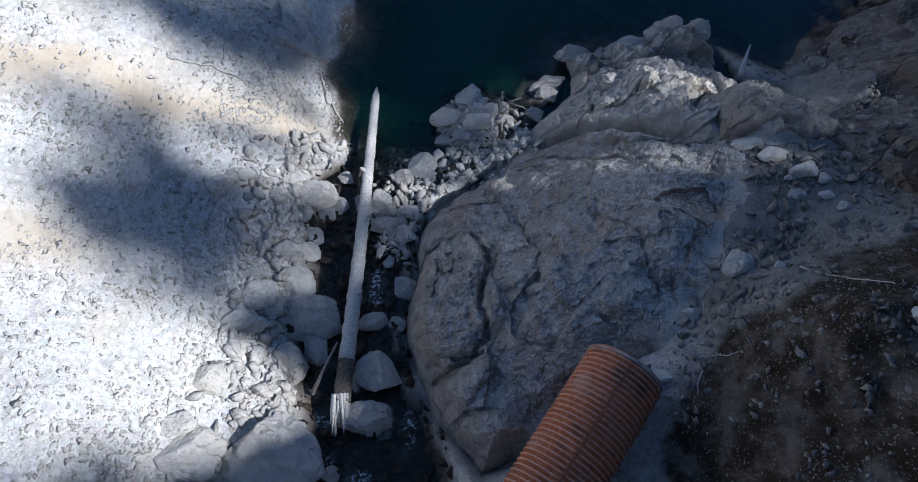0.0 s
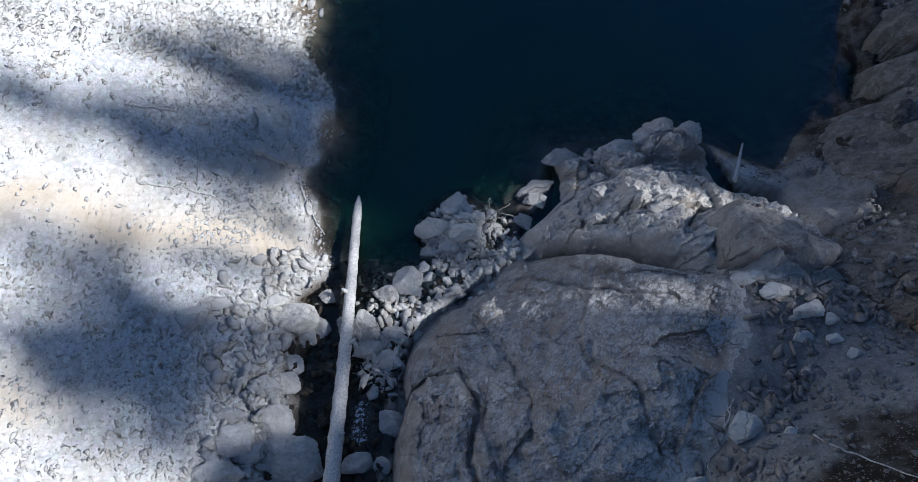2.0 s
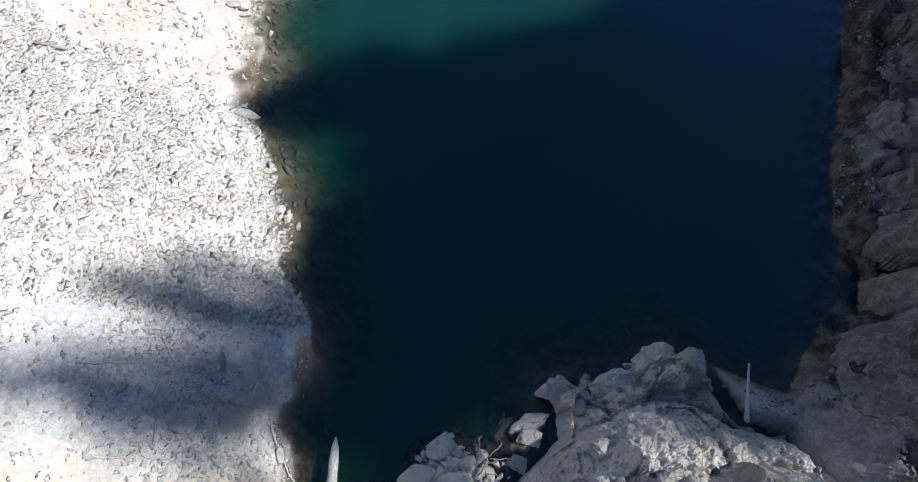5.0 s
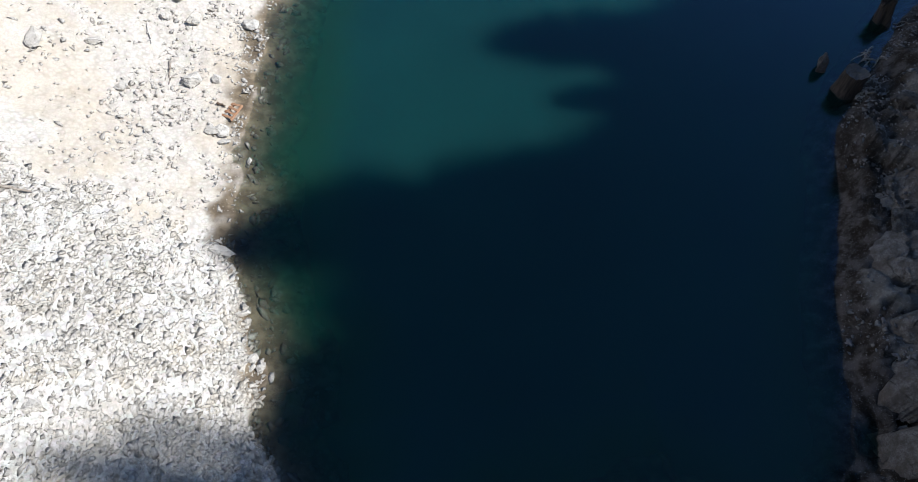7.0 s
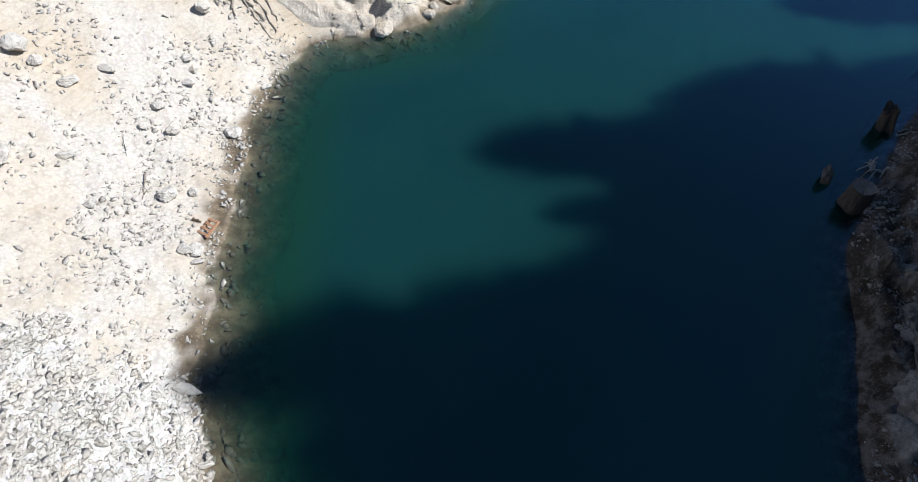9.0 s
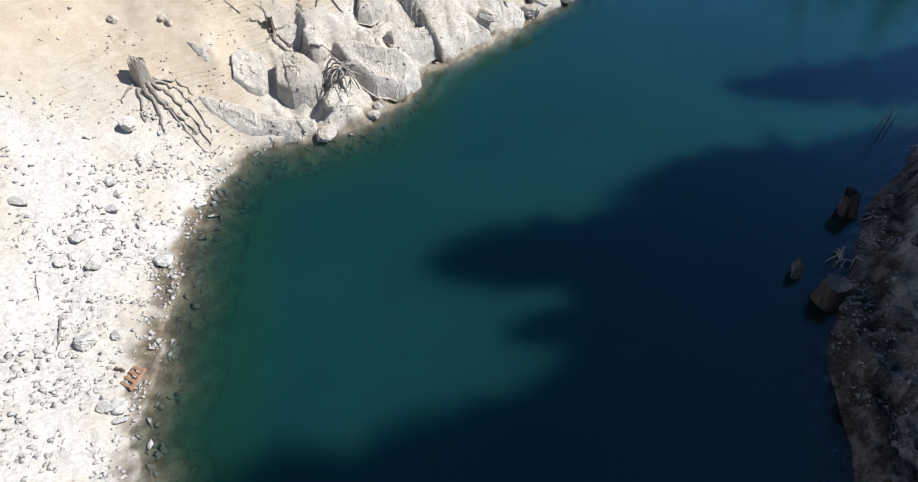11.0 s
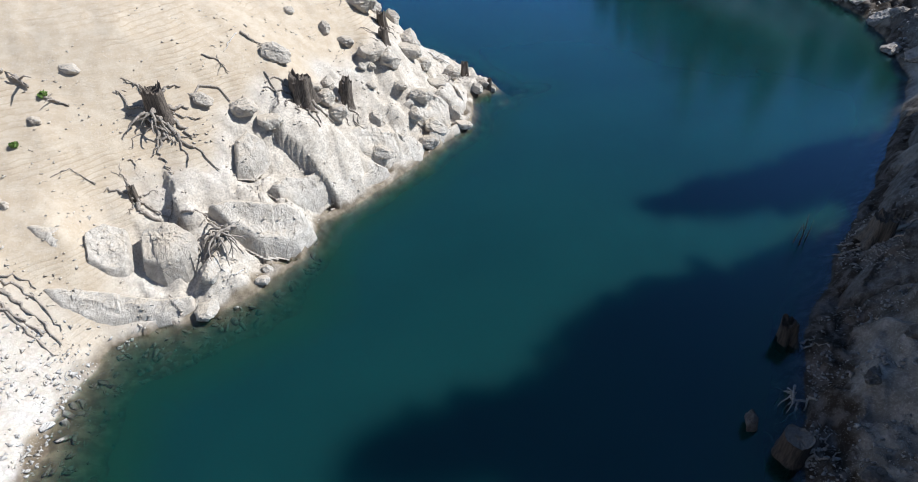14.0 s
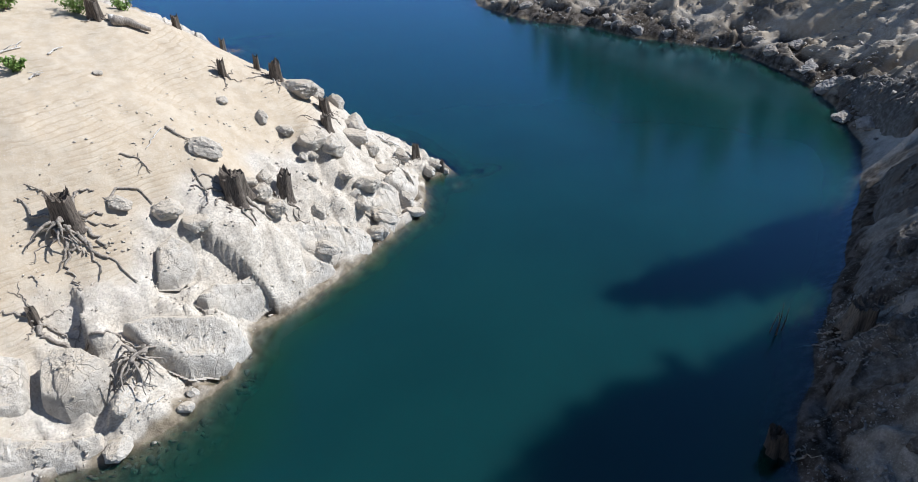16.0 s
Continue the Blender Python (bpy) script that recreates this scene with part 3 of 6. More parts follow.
def rust_material():
    m, nt, b = material("rusty corrugated steel")
    pos = nt.nodes.new("ShaderNodeTexCoord").outputs["Object"]
    big, fine = noise_tex(nt, 1.6, 6, 0.65, pos), noise_tex(nt, 18, 6, 0.7, pos)
    c = mix(nt, ramp(nt, fine, 0.35, 0.7), (0.30, 0.085, 0.035), (0.56, 0.20, 0.09))
    c = mix(nt, ramp(nt, big, 0.52, 0.68), c, (0.17, 0.065, 0.04))
    c = mix(nt, maths(nt, "MULTIPLY", ramp(nt, big, 0.46, 0.30), 0.6), c, (0.40, 0.30, 0.27))
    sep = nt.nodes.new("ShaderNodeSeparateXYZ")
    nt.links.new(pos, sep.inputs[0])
    # light on the corrugations put into the colour: crests paler than grooves
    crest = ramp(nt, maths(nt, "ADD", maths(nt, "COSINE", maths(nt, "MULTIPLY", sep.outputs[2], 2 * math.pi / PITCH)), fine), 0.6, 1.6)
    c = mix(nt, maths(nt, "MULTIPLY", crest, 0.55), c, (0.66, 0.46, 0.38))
    nt.links.new(c, b.inputs["Base Color"])
    b.inputs["Roughness"].default_value, b.inputs["Metallic"].default_value = 0.65, 0.15
    bump(nt, b, fine, 0.5, 0.01)
    return m


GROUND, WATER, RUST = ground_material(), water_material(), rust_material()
BLEACHED = wood_material("bleached driftwood", (0.68, 0.655, 0.62), (0.40, 0.375, 0.35))
STUMP_WOOD = wood_material("weathered stump wood", (0.17, 0.14, 0.115), (0.045, 0.036, 0.03))
ROOT_WOOD = wood_material("weathered root wood", (0.40, 0.36, 0.315), (0.18, 0.15, 0.125))
BARK = wood_material("bark", (0.16, 0.11, 0.08), (0.06, 0.045, 0.035))


def needle_material(name, a, b_):
    m, nt, b = material(name)
    c = mix(nt, nt.nodes.new("ShaderNodeNewGeometry").outputs["Random Per Island"], a, b_)
    nt.links.new(c, b.inputs["Base Color"])
    b.inputs["Roughness"].default_value = 0.7
    return m


NEEDLES = needle_material("conifer needles", (0.025, 0.055, 0.018), (0.06, 0.10, 0.03))
LEAVES = needle_material("shrub leaves", (0.09, 0.17, 0.03), (0.20, 0.30, 0.07))


# ---- mesh helpers ----
def mesh_from(name, verts, faces, mat, smooth_shade=True):
    me = bpy.data.meshes.new(name)
    me.from_pydata(verts, [], faces)
    me.materials.append(mat)
    if smooth_shade:
        me.polygons.foreach_set("use_smooth", [True] * len(me.polygons))
    me.update()
    return me


def grid_mesh(name, xs, ys, z, mat, keep=None):
    """A sheet over the grid xs, ys with heights z[j, i]; faces only where keep holds at a corner."""
    nx, ny = len(xs), len(ys)
    gx, gy = np.meshgrid(xs, ys)
    v = np.stack([gx.ravel(), gy.ravel(), z.ravel()], 1)
    i = (np.arange(ny - 1)[:, None] * nx + np.arange(nx - 1)[None, :]).ravel()
    f = np.stack([i, i + 1, i + nx + 1, i + nx], 1)
    ids = None
    if keep is not None:
        f = f[keep.ravel()[f].any(1)]
        ids, f = np.unique(f, return_inverse=True)
        v, f = v[ids], f.reshape(-1, 4)
    me = bpy.data.meshes.new(name)
    me.vertices.add(len(v)), me.loops.add(f.size), me.polygons.add(len(f))
    me.vertices.foreach_set("co", v.astype(np.float32).ravel())
    me.loops.foreach_set("vertex_index", f.astype(np.int32).ravel())
    me.polygons.foreach_set("loop_start", np.arange(0, f.size, 4, dtype=np.int32))
    me.polygons.foreach_set("use_smooth", np.ones(len(f), bool))
    me.materials.append(mat)
    me.update(calc_edges=True)
    return me, ids


def put_attribute(me, name, values):
    a = me.attributes.new(name, "FLOAT", "POINT")
    a.data.foreach_set("value", np.ascontiguousarray(values, dtype=np.float32).ravel())


def part(name, me, parent, label=""):
    ob = new(name, me)
    ob.parent = parent
    return tagged(ob, label)


def spaced(*stretches):
    """Grid lines: (start, end, step) stretches one after the other."""
    out = [np.arange(a, b, s) for a, b, s in stretches]
    return np.concatenate(out + [[stretches[-1][1]]])


# ---- ground and water ----
gx = spaced((-700, -60, 40), (-60, -16, 2.0), (-16, -10, 0.3), (-10, 17, 0.085), (17, 24, 0.11), (24, 50, 0.18), (50, 70, 0.5), (70, 150, 5.0), (150, 700, 40))
gy = spaced((-700, -60, 40), (-60, -8, 2.0), (-8, -3, 0.25), (-3, 30, 0.10), (30, 44, 0.085), (44, 48, 0.13), (48, 72, 0.25), (72, 110, 1.2), (110, 220, 6.0), (220, 700, 40))
X, Y = np.meshgrid(gx, gy)
Z, S, C = full_height(X, Y)
ground_me, _ = grid_mesh("ground", gx, gy, Z, GROUND)
point, bank, band, far = masks(X, Y, Z, S)
wet_line = smooth(0.15, 0.0, Z - 0.22 * fbm(X * 1.3, Y * 1.3, 3, 131)) * (X < 60)
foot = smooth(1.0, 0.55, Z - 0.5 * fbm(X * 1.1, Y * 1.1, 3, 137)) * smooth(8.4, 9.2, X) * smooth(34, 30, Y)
wet_line = np.maximum(wet_line, smooth(-0.1, 0.25, C))
wet_line = np.maximum(wet_line, point * smooth(0.34, 0.08, Z - 0.3 * fbm(X * 1.7, Y * 1.7, 3, 133)) * (X < 30))
put_attribute(ground_me, "sand", np.clip(np.maximum(np.maximum(point * (1 - band), 0.92 * far), (0.30 + 0.25 * smooth(-0.1, 0.3, fbm(X * 0.5, Y * 0.5, 3, 607))) * smooth(17.6, 19.4, Y + 0.3 * (X + 7) + 1.2 * fbm(X, Y, 3, 605)) + smooth(-2.6, -3.6, X) * smooth(-11, -8.5, X) * (0.9 * np.exp(-((Y - 6.7 - 0.6 * fbm(X * 0.7, Y * 0.7, 3, 151)) / 0.45) ** 2) + 0.6 * smooth(-5.5, -7.0, X) * np.exp(-((Y - 3.3 - 0.6 * fbm(X * 0.7, Y * 0.7, 3, 153)) / 0.6) ** 2))) * (1 - bank), 0, 1))
put_attribute(ground_me, "rock", np.maximum(band * smooth(0.25, 0.5, band), 0.8 * far * smooth(0.02, 0.22, fbm(X * 0.5, Y * 0.5, 4, 141))))
creek_bed = np.clip(wet_line, 0, 1) * smooth(9.5, 8.0, Y) * smooth(3.0, 2.0, X)     # blackens the wet bottom at the creek mouth
soil_in = smooth(-0.12, 0.18, inside(SOIL, X, Y) + 0.25 * fbm(X * 1.6, Y * 1.6, 4, 118))
# part of the steep bank's shade is put into its ground colour
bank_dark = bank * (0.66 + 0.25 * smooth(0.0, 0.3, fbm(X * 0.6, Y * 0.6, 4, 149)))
# shade under the far bank's undercut shore painted dark along its foot
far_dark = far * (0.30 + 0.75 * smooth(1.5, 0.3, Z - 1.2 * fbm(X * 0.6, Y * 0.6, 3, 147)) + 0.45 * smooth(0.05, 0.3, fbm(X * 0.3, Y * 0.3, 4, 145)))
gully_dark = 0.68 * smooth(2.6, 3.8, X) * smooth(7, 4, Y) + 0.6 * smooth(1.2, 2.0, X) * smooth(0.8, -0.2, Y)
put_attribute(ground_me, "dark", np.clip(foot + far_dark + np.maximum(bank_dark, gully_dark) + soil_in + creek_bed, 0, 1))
put_attribute(ground_me, "wet", np.clip(wet_line, 0, 1) * (1 - np.clip(foot, 0, 1)) * (1 - 0.85 * creek_bed))
put_attribute(ground_me, "green", smooth(50, 60, np.hypot(X - 12, Y - 22)) * smooth(6, 8.5, Z))
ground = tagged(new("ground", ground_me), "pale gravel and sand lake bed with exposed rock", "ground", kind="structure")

wx = spaced((-8, 8, 0.2), (8, 20, 0.3), (20, 60, 0.6), (60, 120, 6))
wy = spaced((3, 45, 0.2), (45, 80, 0.6), (80, 200, 4))
WX, WY = np.meshgrid(wx, wy)
WZ, WS, WC = full_height(WX, WY)
lake_me, ids = grid_mesh("lake", wx, wy, WZ * 0, WATER, keep=WZ < 0.15)
put_attribute(lake_me, "depth", np.clip(-WZ, 0, 15).ravel()[ids])
tagged(new("water", lake_me), "still clear turquoise lake water with dark shaded parts", "water", kind="structure")


# ---- rock masses ----
MASSES = []


def surface_at(x, y):
    """Height of the ground, or of the rock mass that lies over it, at arrays x, y."""
    z = full_height(x[None, :], y[None, :])[0][0]
    for xs, ys, h, ok in MASSES:
        i, j = np.round((x - xs[0]) / (xs[1] - xs[0])).astype(int), np.round((y - ys[0]) / (ys[1] - ys[0])).astype(int)
        on = (i >= 0) & (j >= 0) & (i < len(xs)) & (j < len(ys))
        i, j = np.clip(i, 0, len(xs) - 1), np.clip(j, 0, len(ys) - 1)
        z = np.where(on & ok[j, i], np.maximum(z, h[j, i]), z)
    return z


def height_at(x, y):
    return float(surface_at(np.array([float(x)]), np.array([float(y)]))[0])


def rock_mass(name, outline, lift, edge, step, k, mat, label, cracks=(), blocky=0.10, crag=0.25, coarse=1.0, plates=0.0):
    """A mass of bedrock over an outline: it follows the lie of the land, rounds off and plunges at its edge."""
    xs = np.arange(min(p[0] for p in outline) - 0.5, max(p[0] for p in outline) + 0.5, step)
    ys = np.arange(min(p[1] for p in outline) - 0.5, max(p[1] for p in outline) + 0.5, step)
    x, y = np.meshgrid(xs, ys)
    d = inside(outline, x, y) + (0.10 + 0.20 * coarse) * fbm(x * 1.1, y * 1.1, 2 + round(2 * coarse), k) + 0.04 * coarse * fbm(x * 5, y * 5, 3, k + 2)
    below = np.minimum(plain_height(x, y)[0], creek_floor(y) + np.where(x < 1, 0, 9)) - 0.35 + 0.27 * smooth(1.5, 3.5, x) * smooth(5.2, 4.2, y - 0.25 * (x - 4))
    top = land(x, y) + lift
    t = np.clip(d / edge, 0, 1)
    z = below + (top - below) * np.sqrt(np.clip(1 - (1 - t) ** 2.4, 0, 1))
    f1, f2, who = cells(x / 1.6 + 0.6 * fbm(x, y, 4, k + 4), y / 0.9 + 0.6 * fbm(x, y, 4, k + 8), k)
    rough = 0.34 * fbm(x * 0.9, y * 0.9, 2, k + 5) + blocky * (who - 0.5) + coarse * (0.5 * blocky * np.minimum(f2 - f1, 0.3) + 0.45 * blocky * np.abs(fbm(x * 1.7 + 0.5 * y, y * 2.4, 5, k + 17, 0.6)) + 0.12 * fbm(x * 1.5 + y * 0.4, y * 3.0, 5, k + 9, 0.6) + 0.09 * np.abs(fbm(x * 2.2 - y, y * 2.2 + x, 4, k + 12, 0.6)) + 0.05 * fbm(x * 8, y * 8, 4, k + 15, 0.7))
    rough = rough + plates * (0.24 * facets(x, y, 1.1, k + 41) + 0.10 * facets(x, y, 0.40, k + 43))
    rough = rough + crag * (0.16 * fbm(x * 4, y * 4, 4, k + 31, 0.65) - 0.22 * np.abs(fbm(x * 1.3 + 0.4 * y, y * 1.9, 5, k + 33, 0.62)) + 0.05 * fbm(x * 14, y * 14, 2, k + 37))
    z = z + smooth(0.0, 0.6, d) * rough
    for line, deep, width in cracks:
        near = np.full(x.shape, 9.0)
        wx, wy = x + 0.22 * fbm(x * 1.8, y * 1.8, 4, k + 21), y + 0.22 * fbm(x * 1.8, y * 1.8, 4, k + 27)
        for (ax, ay), (bx, by) in zip(line, line[1:]):
            t = np.clip(((wx - ax) * (bx - ax) + (wy - ay) * (by - ay)) / ((bx - ax) ** 2 + (by - ay) ** 2), 0, 1)
            near = np.minimum(near, np.hypot(wx - ax - t * (bx - ax), wy - ay - t * (by - ay)))
        z = z - deep * smooth(width, 0.0, near) - 0.6 * deep * smooth(4 * width, 0.0, near)
    me, _ = grid_mesh(name, xs, ys, z, mat, keep=d > -0.05)
    me.polygons.foreach_set("use_smooth", np.zeros(len(me.polygons), bool))
    MASSES.append((xs, ys, z, d > 0))
    return tagged(new(name, me), label, "rock")


BANK_SLABS = (
    ([(10.55, 10.3), (11.2, 10.35), (12.6, 10.0), (12.5, 8.7), (10.9, 9.0), (10.4, 9.3)], 0.45, 0.4), ([(11.1, 11.9), (12.0, 11.5), (13.6, 11.2), (13.2, 9.9), (11.4, 10.4), (10.8, 10.9)], 0.5, 0.4),
    ([(11.2, 12.95), (12.1, 12.8), (13.8, 12.6), (13.5, 11.3), (11.9, 11.7), (11.3, 12.0)], 0.45, 0.4), ([(12.2, 14.9), (12.6, 15.3), (13.3, 14.9), (14.8, 14.0), (14.0, 12.7), (12.6, 13.0), (11.8, 13.5)], 0.6, 0.5), ([(13.0, 16.8), (14.0, 16.9), (15.6, 16.0), (15.0, 14.4), (13.2, 15.2), (12.8, 15.9)], 0.4, 0.5),
    ([(13.7, 16.5), (16.0, 16.0), (17.0, 18.2), (14.5, 18.8)], 0.4, 0.5), ([(8.7, 8.2), (9.5, 9.1), (10.6, 9.1), (12.0, 8.4), (11.5, 6.2), (9.2, 6.0), (8.5, 7.0)], 0.45, 0.5), ([(6.8, 4.6), (7.7, 5.6), (9.0, 5.6), (10.0, 4.0), (9.0, 2.2), (7.4, 2.8)], 0.35, 0.5),
    ([(19.3, 23.9), (22.0, 25.6), (23.5, 24.6), (21.0, 22.8)], 0.4, 0.5), ([(23.4, 26.6), (26.5, 28.4), (28.0, 27.0), (25.0, 25.2)], 0.5, 0.5), ([(28.0, 29.2), (32.5, 32.2), (34.0, 30.5), (30.0, 27.8)], 0.6, 0.6), ([(35.6, 33.6), (38.9, 38.0), (40.9, 41.6), (42.4, 40.6), (40.0, 36.3), (37.5, 33.5)], 0.8, 0.8))
WEDGE = [(4.9, 4.8), (5.0, 5.9), (5.8, 6.3), (6.8, 5.8), (7.0, 5.0), (6.2, 4.5)]
DOME_STONE = stone_material("stained grey bedrock", (0.56, 0.54, 0.515), (0.29, 0.265, 0.24), (0.40, 0.315, 0.255), scale=0.9, veins=0.35, dust=(0.60, 0.585, 0.565))
LEDGE_STONE = stone_material("pale bedrock", (0.69, 0.665, 0.63), (0.45, 0.42, 0.385), (0.60, 0.53, 0.45), veins=0.3, wet_z=-0.10)
dome = rock_mass("boulder", DOME, 0.10, 1.1, 0.027, 211, DOME_STONE, "huge rounded grey limestone boulder with cracks and brown stains", coarse=0.4, crag=0.45, plates=0.5,
          cracks=(([(-1.0, 2.9), (-0.3, 3.4), (0.2, 3.5), (0.5, 3.0), (0.35, 2.4), (0.3, 1.9), (0.45, 1.3), (0.1, 0.9), (-0.5, 0.7)], 0.22, 0.08),
                  ([(0.6, 4.8), (0.7, 4.1), (1.2, 3.4), (1.3, 2.6), (1.1, 1.8)], 0.08, 0.05), ([(2.4, 3.6), (2.9, 2.6), (3.0, 1.7)], 0.06, 0.04), ([(1.6, 5.4), (2.6, 4.6), (3.9, 4.2)], 0.10, 0.07)))
ledge = rock_mass("bedrock", LEDGE, 0.06, 0.6, 0.03, 241, LEDGE_STONE, "pale weathered bedrock ledge running down into the lake", coarse=0.8, plates=0.9, crag=0.8,
          cracks=(([(2.6, 7.4), (3.8, 7.6), (5.0, 7.9), (6.4, 7.4)], 0.14, 0.09), ([(6.5, 7.4), (6.8, 7.1), (7.2, 6.9)], 0.45, 0.22), ([(3.6, 8.9), (3.9, 8.2), (3.8, 7.6)], 0.12, 0.08), ([(5.0, 9.1), (5.1, 8.4), (4.8, 7.9)], 0.12, 0.08), ([(4.6, 5.6), (5.4, 6.3), (6.4, 6.4), (7.4, 6.0)], 0.18, 0.10)), blocky=0.34)


def rock_piece(parent, outline, rise, edge, step, k, mat, name="block", crag=0.45):
    """A block that bulges out of the rock mass under it, a part of that mass."""
    xs = np.arange(min(p[0] for p in outline) - 0.2, max(p[0] for p in outline) + 0.2, step)
    ys = np.arange(min(p[1] for p in outline) - 0.2, max(p[1] for p in outline) + 0.2, step)
    x, y = np.meshgrid(xs, ys)
    d = inside(outline, x, y) + 0.16 * fbm(x * 1.9, y * 1.9, 4, k) + 0.03 * fbm(x * 7, y * 7, 3, k + 2)
    base = surface_at(x.ravel(), y.ravel()).reshape(x.shape)
    t = np.clip(d / edge, 0, 1)
    z = base - 0.15 + (rise + 0.15) * np.sqrt(np.clip(1 - (1 - t) ** 2.4, 0, 1))
    z = z + smooth(0.0, 0.3, d) * crag * (0.14 * fbm(x * 2.2, y * 2.2, 5, k + 5, 0.62) - 0.16 * np.abs(fbm(x * 1.6, y * 2.3, 5, k + 9, 0.62)) + 0.04 * fbm(x * 12, y * 12, 2, k + 13))
    me, _ = grid_mesh(name, xs, ys, z, mat, keep=d > -0.03)
    me.polygons.foreach_set("use_smooth", np.zeros(len(me.polygons), bool))
    MASSES.append((xs, ys, z, d > 0))
    return part(name, me, parent)


for n, (outline, rise, edge) in enumerate((
        ([(-1.0, 2.3), (-0.8, 3.1), (0.0, 3.7), (0.6, 3.3), (0.6, 2.4), (0.8, 1.6), (0.5, 1.1), (-0.3, 0.8), (-0.9, 1.3)], 0.30, 0.45),
        ([(-0.4, 1.0), (0.4, 1.1), (0.5, 0.6), (0.0, 0.2), (-0.4, 0.4)], 0.26, 0.22),
        ([(-0.7, 0.6), (-0.3, 0.2), (-0.4, -0.3), (-0.65, -0.1)], 0.18, 0.15),
        ([(-0.3, -0.2), (0.3, 0.2), (0.9, -0.1), (0.4, -0.7), (-0.1, -0.7)], 0.25, 0.3),
        ([(0.5, 4.6), (0.9, 5.0), (1.2, 4.6), (0.8, 4.2)], 0.2, 0.2),
        ([(2.0, 6.0), (2.8, 5.8), (3.6, 5.3), (4.3, 4.7), (3.4, 4.75), (2.6, 5.2)], 0.22, 0.3))):
    rock_piece(dome, outline, rise, edge, 0.03, 1200 + 41 * n, DOME_STONE)

rock_mass("slab", [(-3.98, 8.7), (-3.2, 8.6), (-3.05, 9.0), (-3.45, 9.95), (-3.9, 9.85)], 0.22, 0.12, 0.04, 281, LIME, "large flat limestone slab at the water's edge", blocky=0.03)
for n, (outline, rise) in enumerate((([(2.8, 8.35), (3.1, 8.75), (3.6, 8.3), (3.4, 7.8), (2.9, 7.9)], 0.35), ([(3.7, 8.0), (4.1, 8.45), (4.9, 8.1), (4.6, 7.7)], 0.3),
                                     ([(4.5, 8.95), (5.5, 9.0), (6.4, 8.6), (6.5, 8.1), (5.5, 8.0), (4.8, 8.3)], 0.4))):
    rock_piece(ledge, outline, rise, 0.3, 0.03, 1500 + 41 * n, LEDGE_STONE)
rock_mass("bedrock", WEDGE, 0.42, 0.4, 0.045, 271, GREY_ROCK, "brownish weathered wedge of bedrock above the ledge", blocky=0.2)
for n, (outline, lift, edge) in enumerate(POINT_SLABS):
    rock_mass("limestone_block", outline, lift, edge, 0.04, 300 + 31 * n, POINT_STONE, "massive pale limestone block at the lake shore", blocky=0.0, crag=0.35, coarse=0.15, plates=0.8)
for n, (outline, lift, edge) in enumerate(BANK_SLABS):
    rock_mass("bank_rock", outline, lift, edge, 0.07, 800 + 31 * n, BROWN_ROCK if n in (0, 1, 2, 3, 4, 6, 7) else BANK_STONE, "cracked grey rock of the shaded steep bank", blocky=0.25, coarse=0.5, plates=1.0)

def boulder_mesh(name, seed, mat, detail=4, sharp=0.75, crag=0.6):
    """A stone of unit size: a ball cut by random planes, then worn and pitted."""
    rng = np.random.RandomState(seed)
    bm = bmesh.new()
    bmesh.ops.create_icosphere(bm, subdivisions=detail, radius=1.0)
    dirs = rng.normal(size=(14, 3))
    dirs /= np.linalg.norm(dirs, axis=1)[:, None]
    dist = rng.uniform(0.5, 0.86, 14)
    off = Vector(rng.uniform(-50, 50, 3))
    power = 14 + 80 * sharp
    for v in bm.verts:
        p = np.array(v.co)
        t = np.clip(dirs @ p, 0.02, 1) / dist
        r = 1.0 / (np.sum(t ** power) + 1.0) ** (1 / power)
        q = v.co * r
        n = noise.fractal(q * 1.4 + off, 0.9, 2.1, 3) * 0.08 * crag + noise.fractal(q * 4.0 + off, 0.4, 2.2, 6) * 0.085 * crag
        v.co = q * (1 + n)
    me = bpy.data.meshes.new(name)
    bm.to_mesh(me), bm.free()
    me.materials.append(mat)
    return me


ROCK_MESHES = [boulder_mesh("rock", 10 + i, LIME, 4, 0.8, 1.0) for i in range(7)]
STONE_MESHES = [boulder_mesh("stone", 40 + i, LIME, 3, 0.6 + 0.08 * i) for i in range(5)]
CREEK_MESHES = [boulder_mesh("rock", 60 + i, CREEK_STONE, 5, 0.7, 0.85) for i in range(4)]
WET_MESHES = [boulder_mesh("stone", 80 + i, WET_STONE, 3, 0.3) for i in range(4)]
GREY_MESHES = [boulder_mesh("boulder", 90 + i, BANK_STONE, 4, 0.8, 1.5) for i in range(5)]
POINT_MESHES = [boulder_mesh("rock", 130 + i, POINT_STONE, 4, 0.8, 1.0) for i in range(6)]
counter = [0]


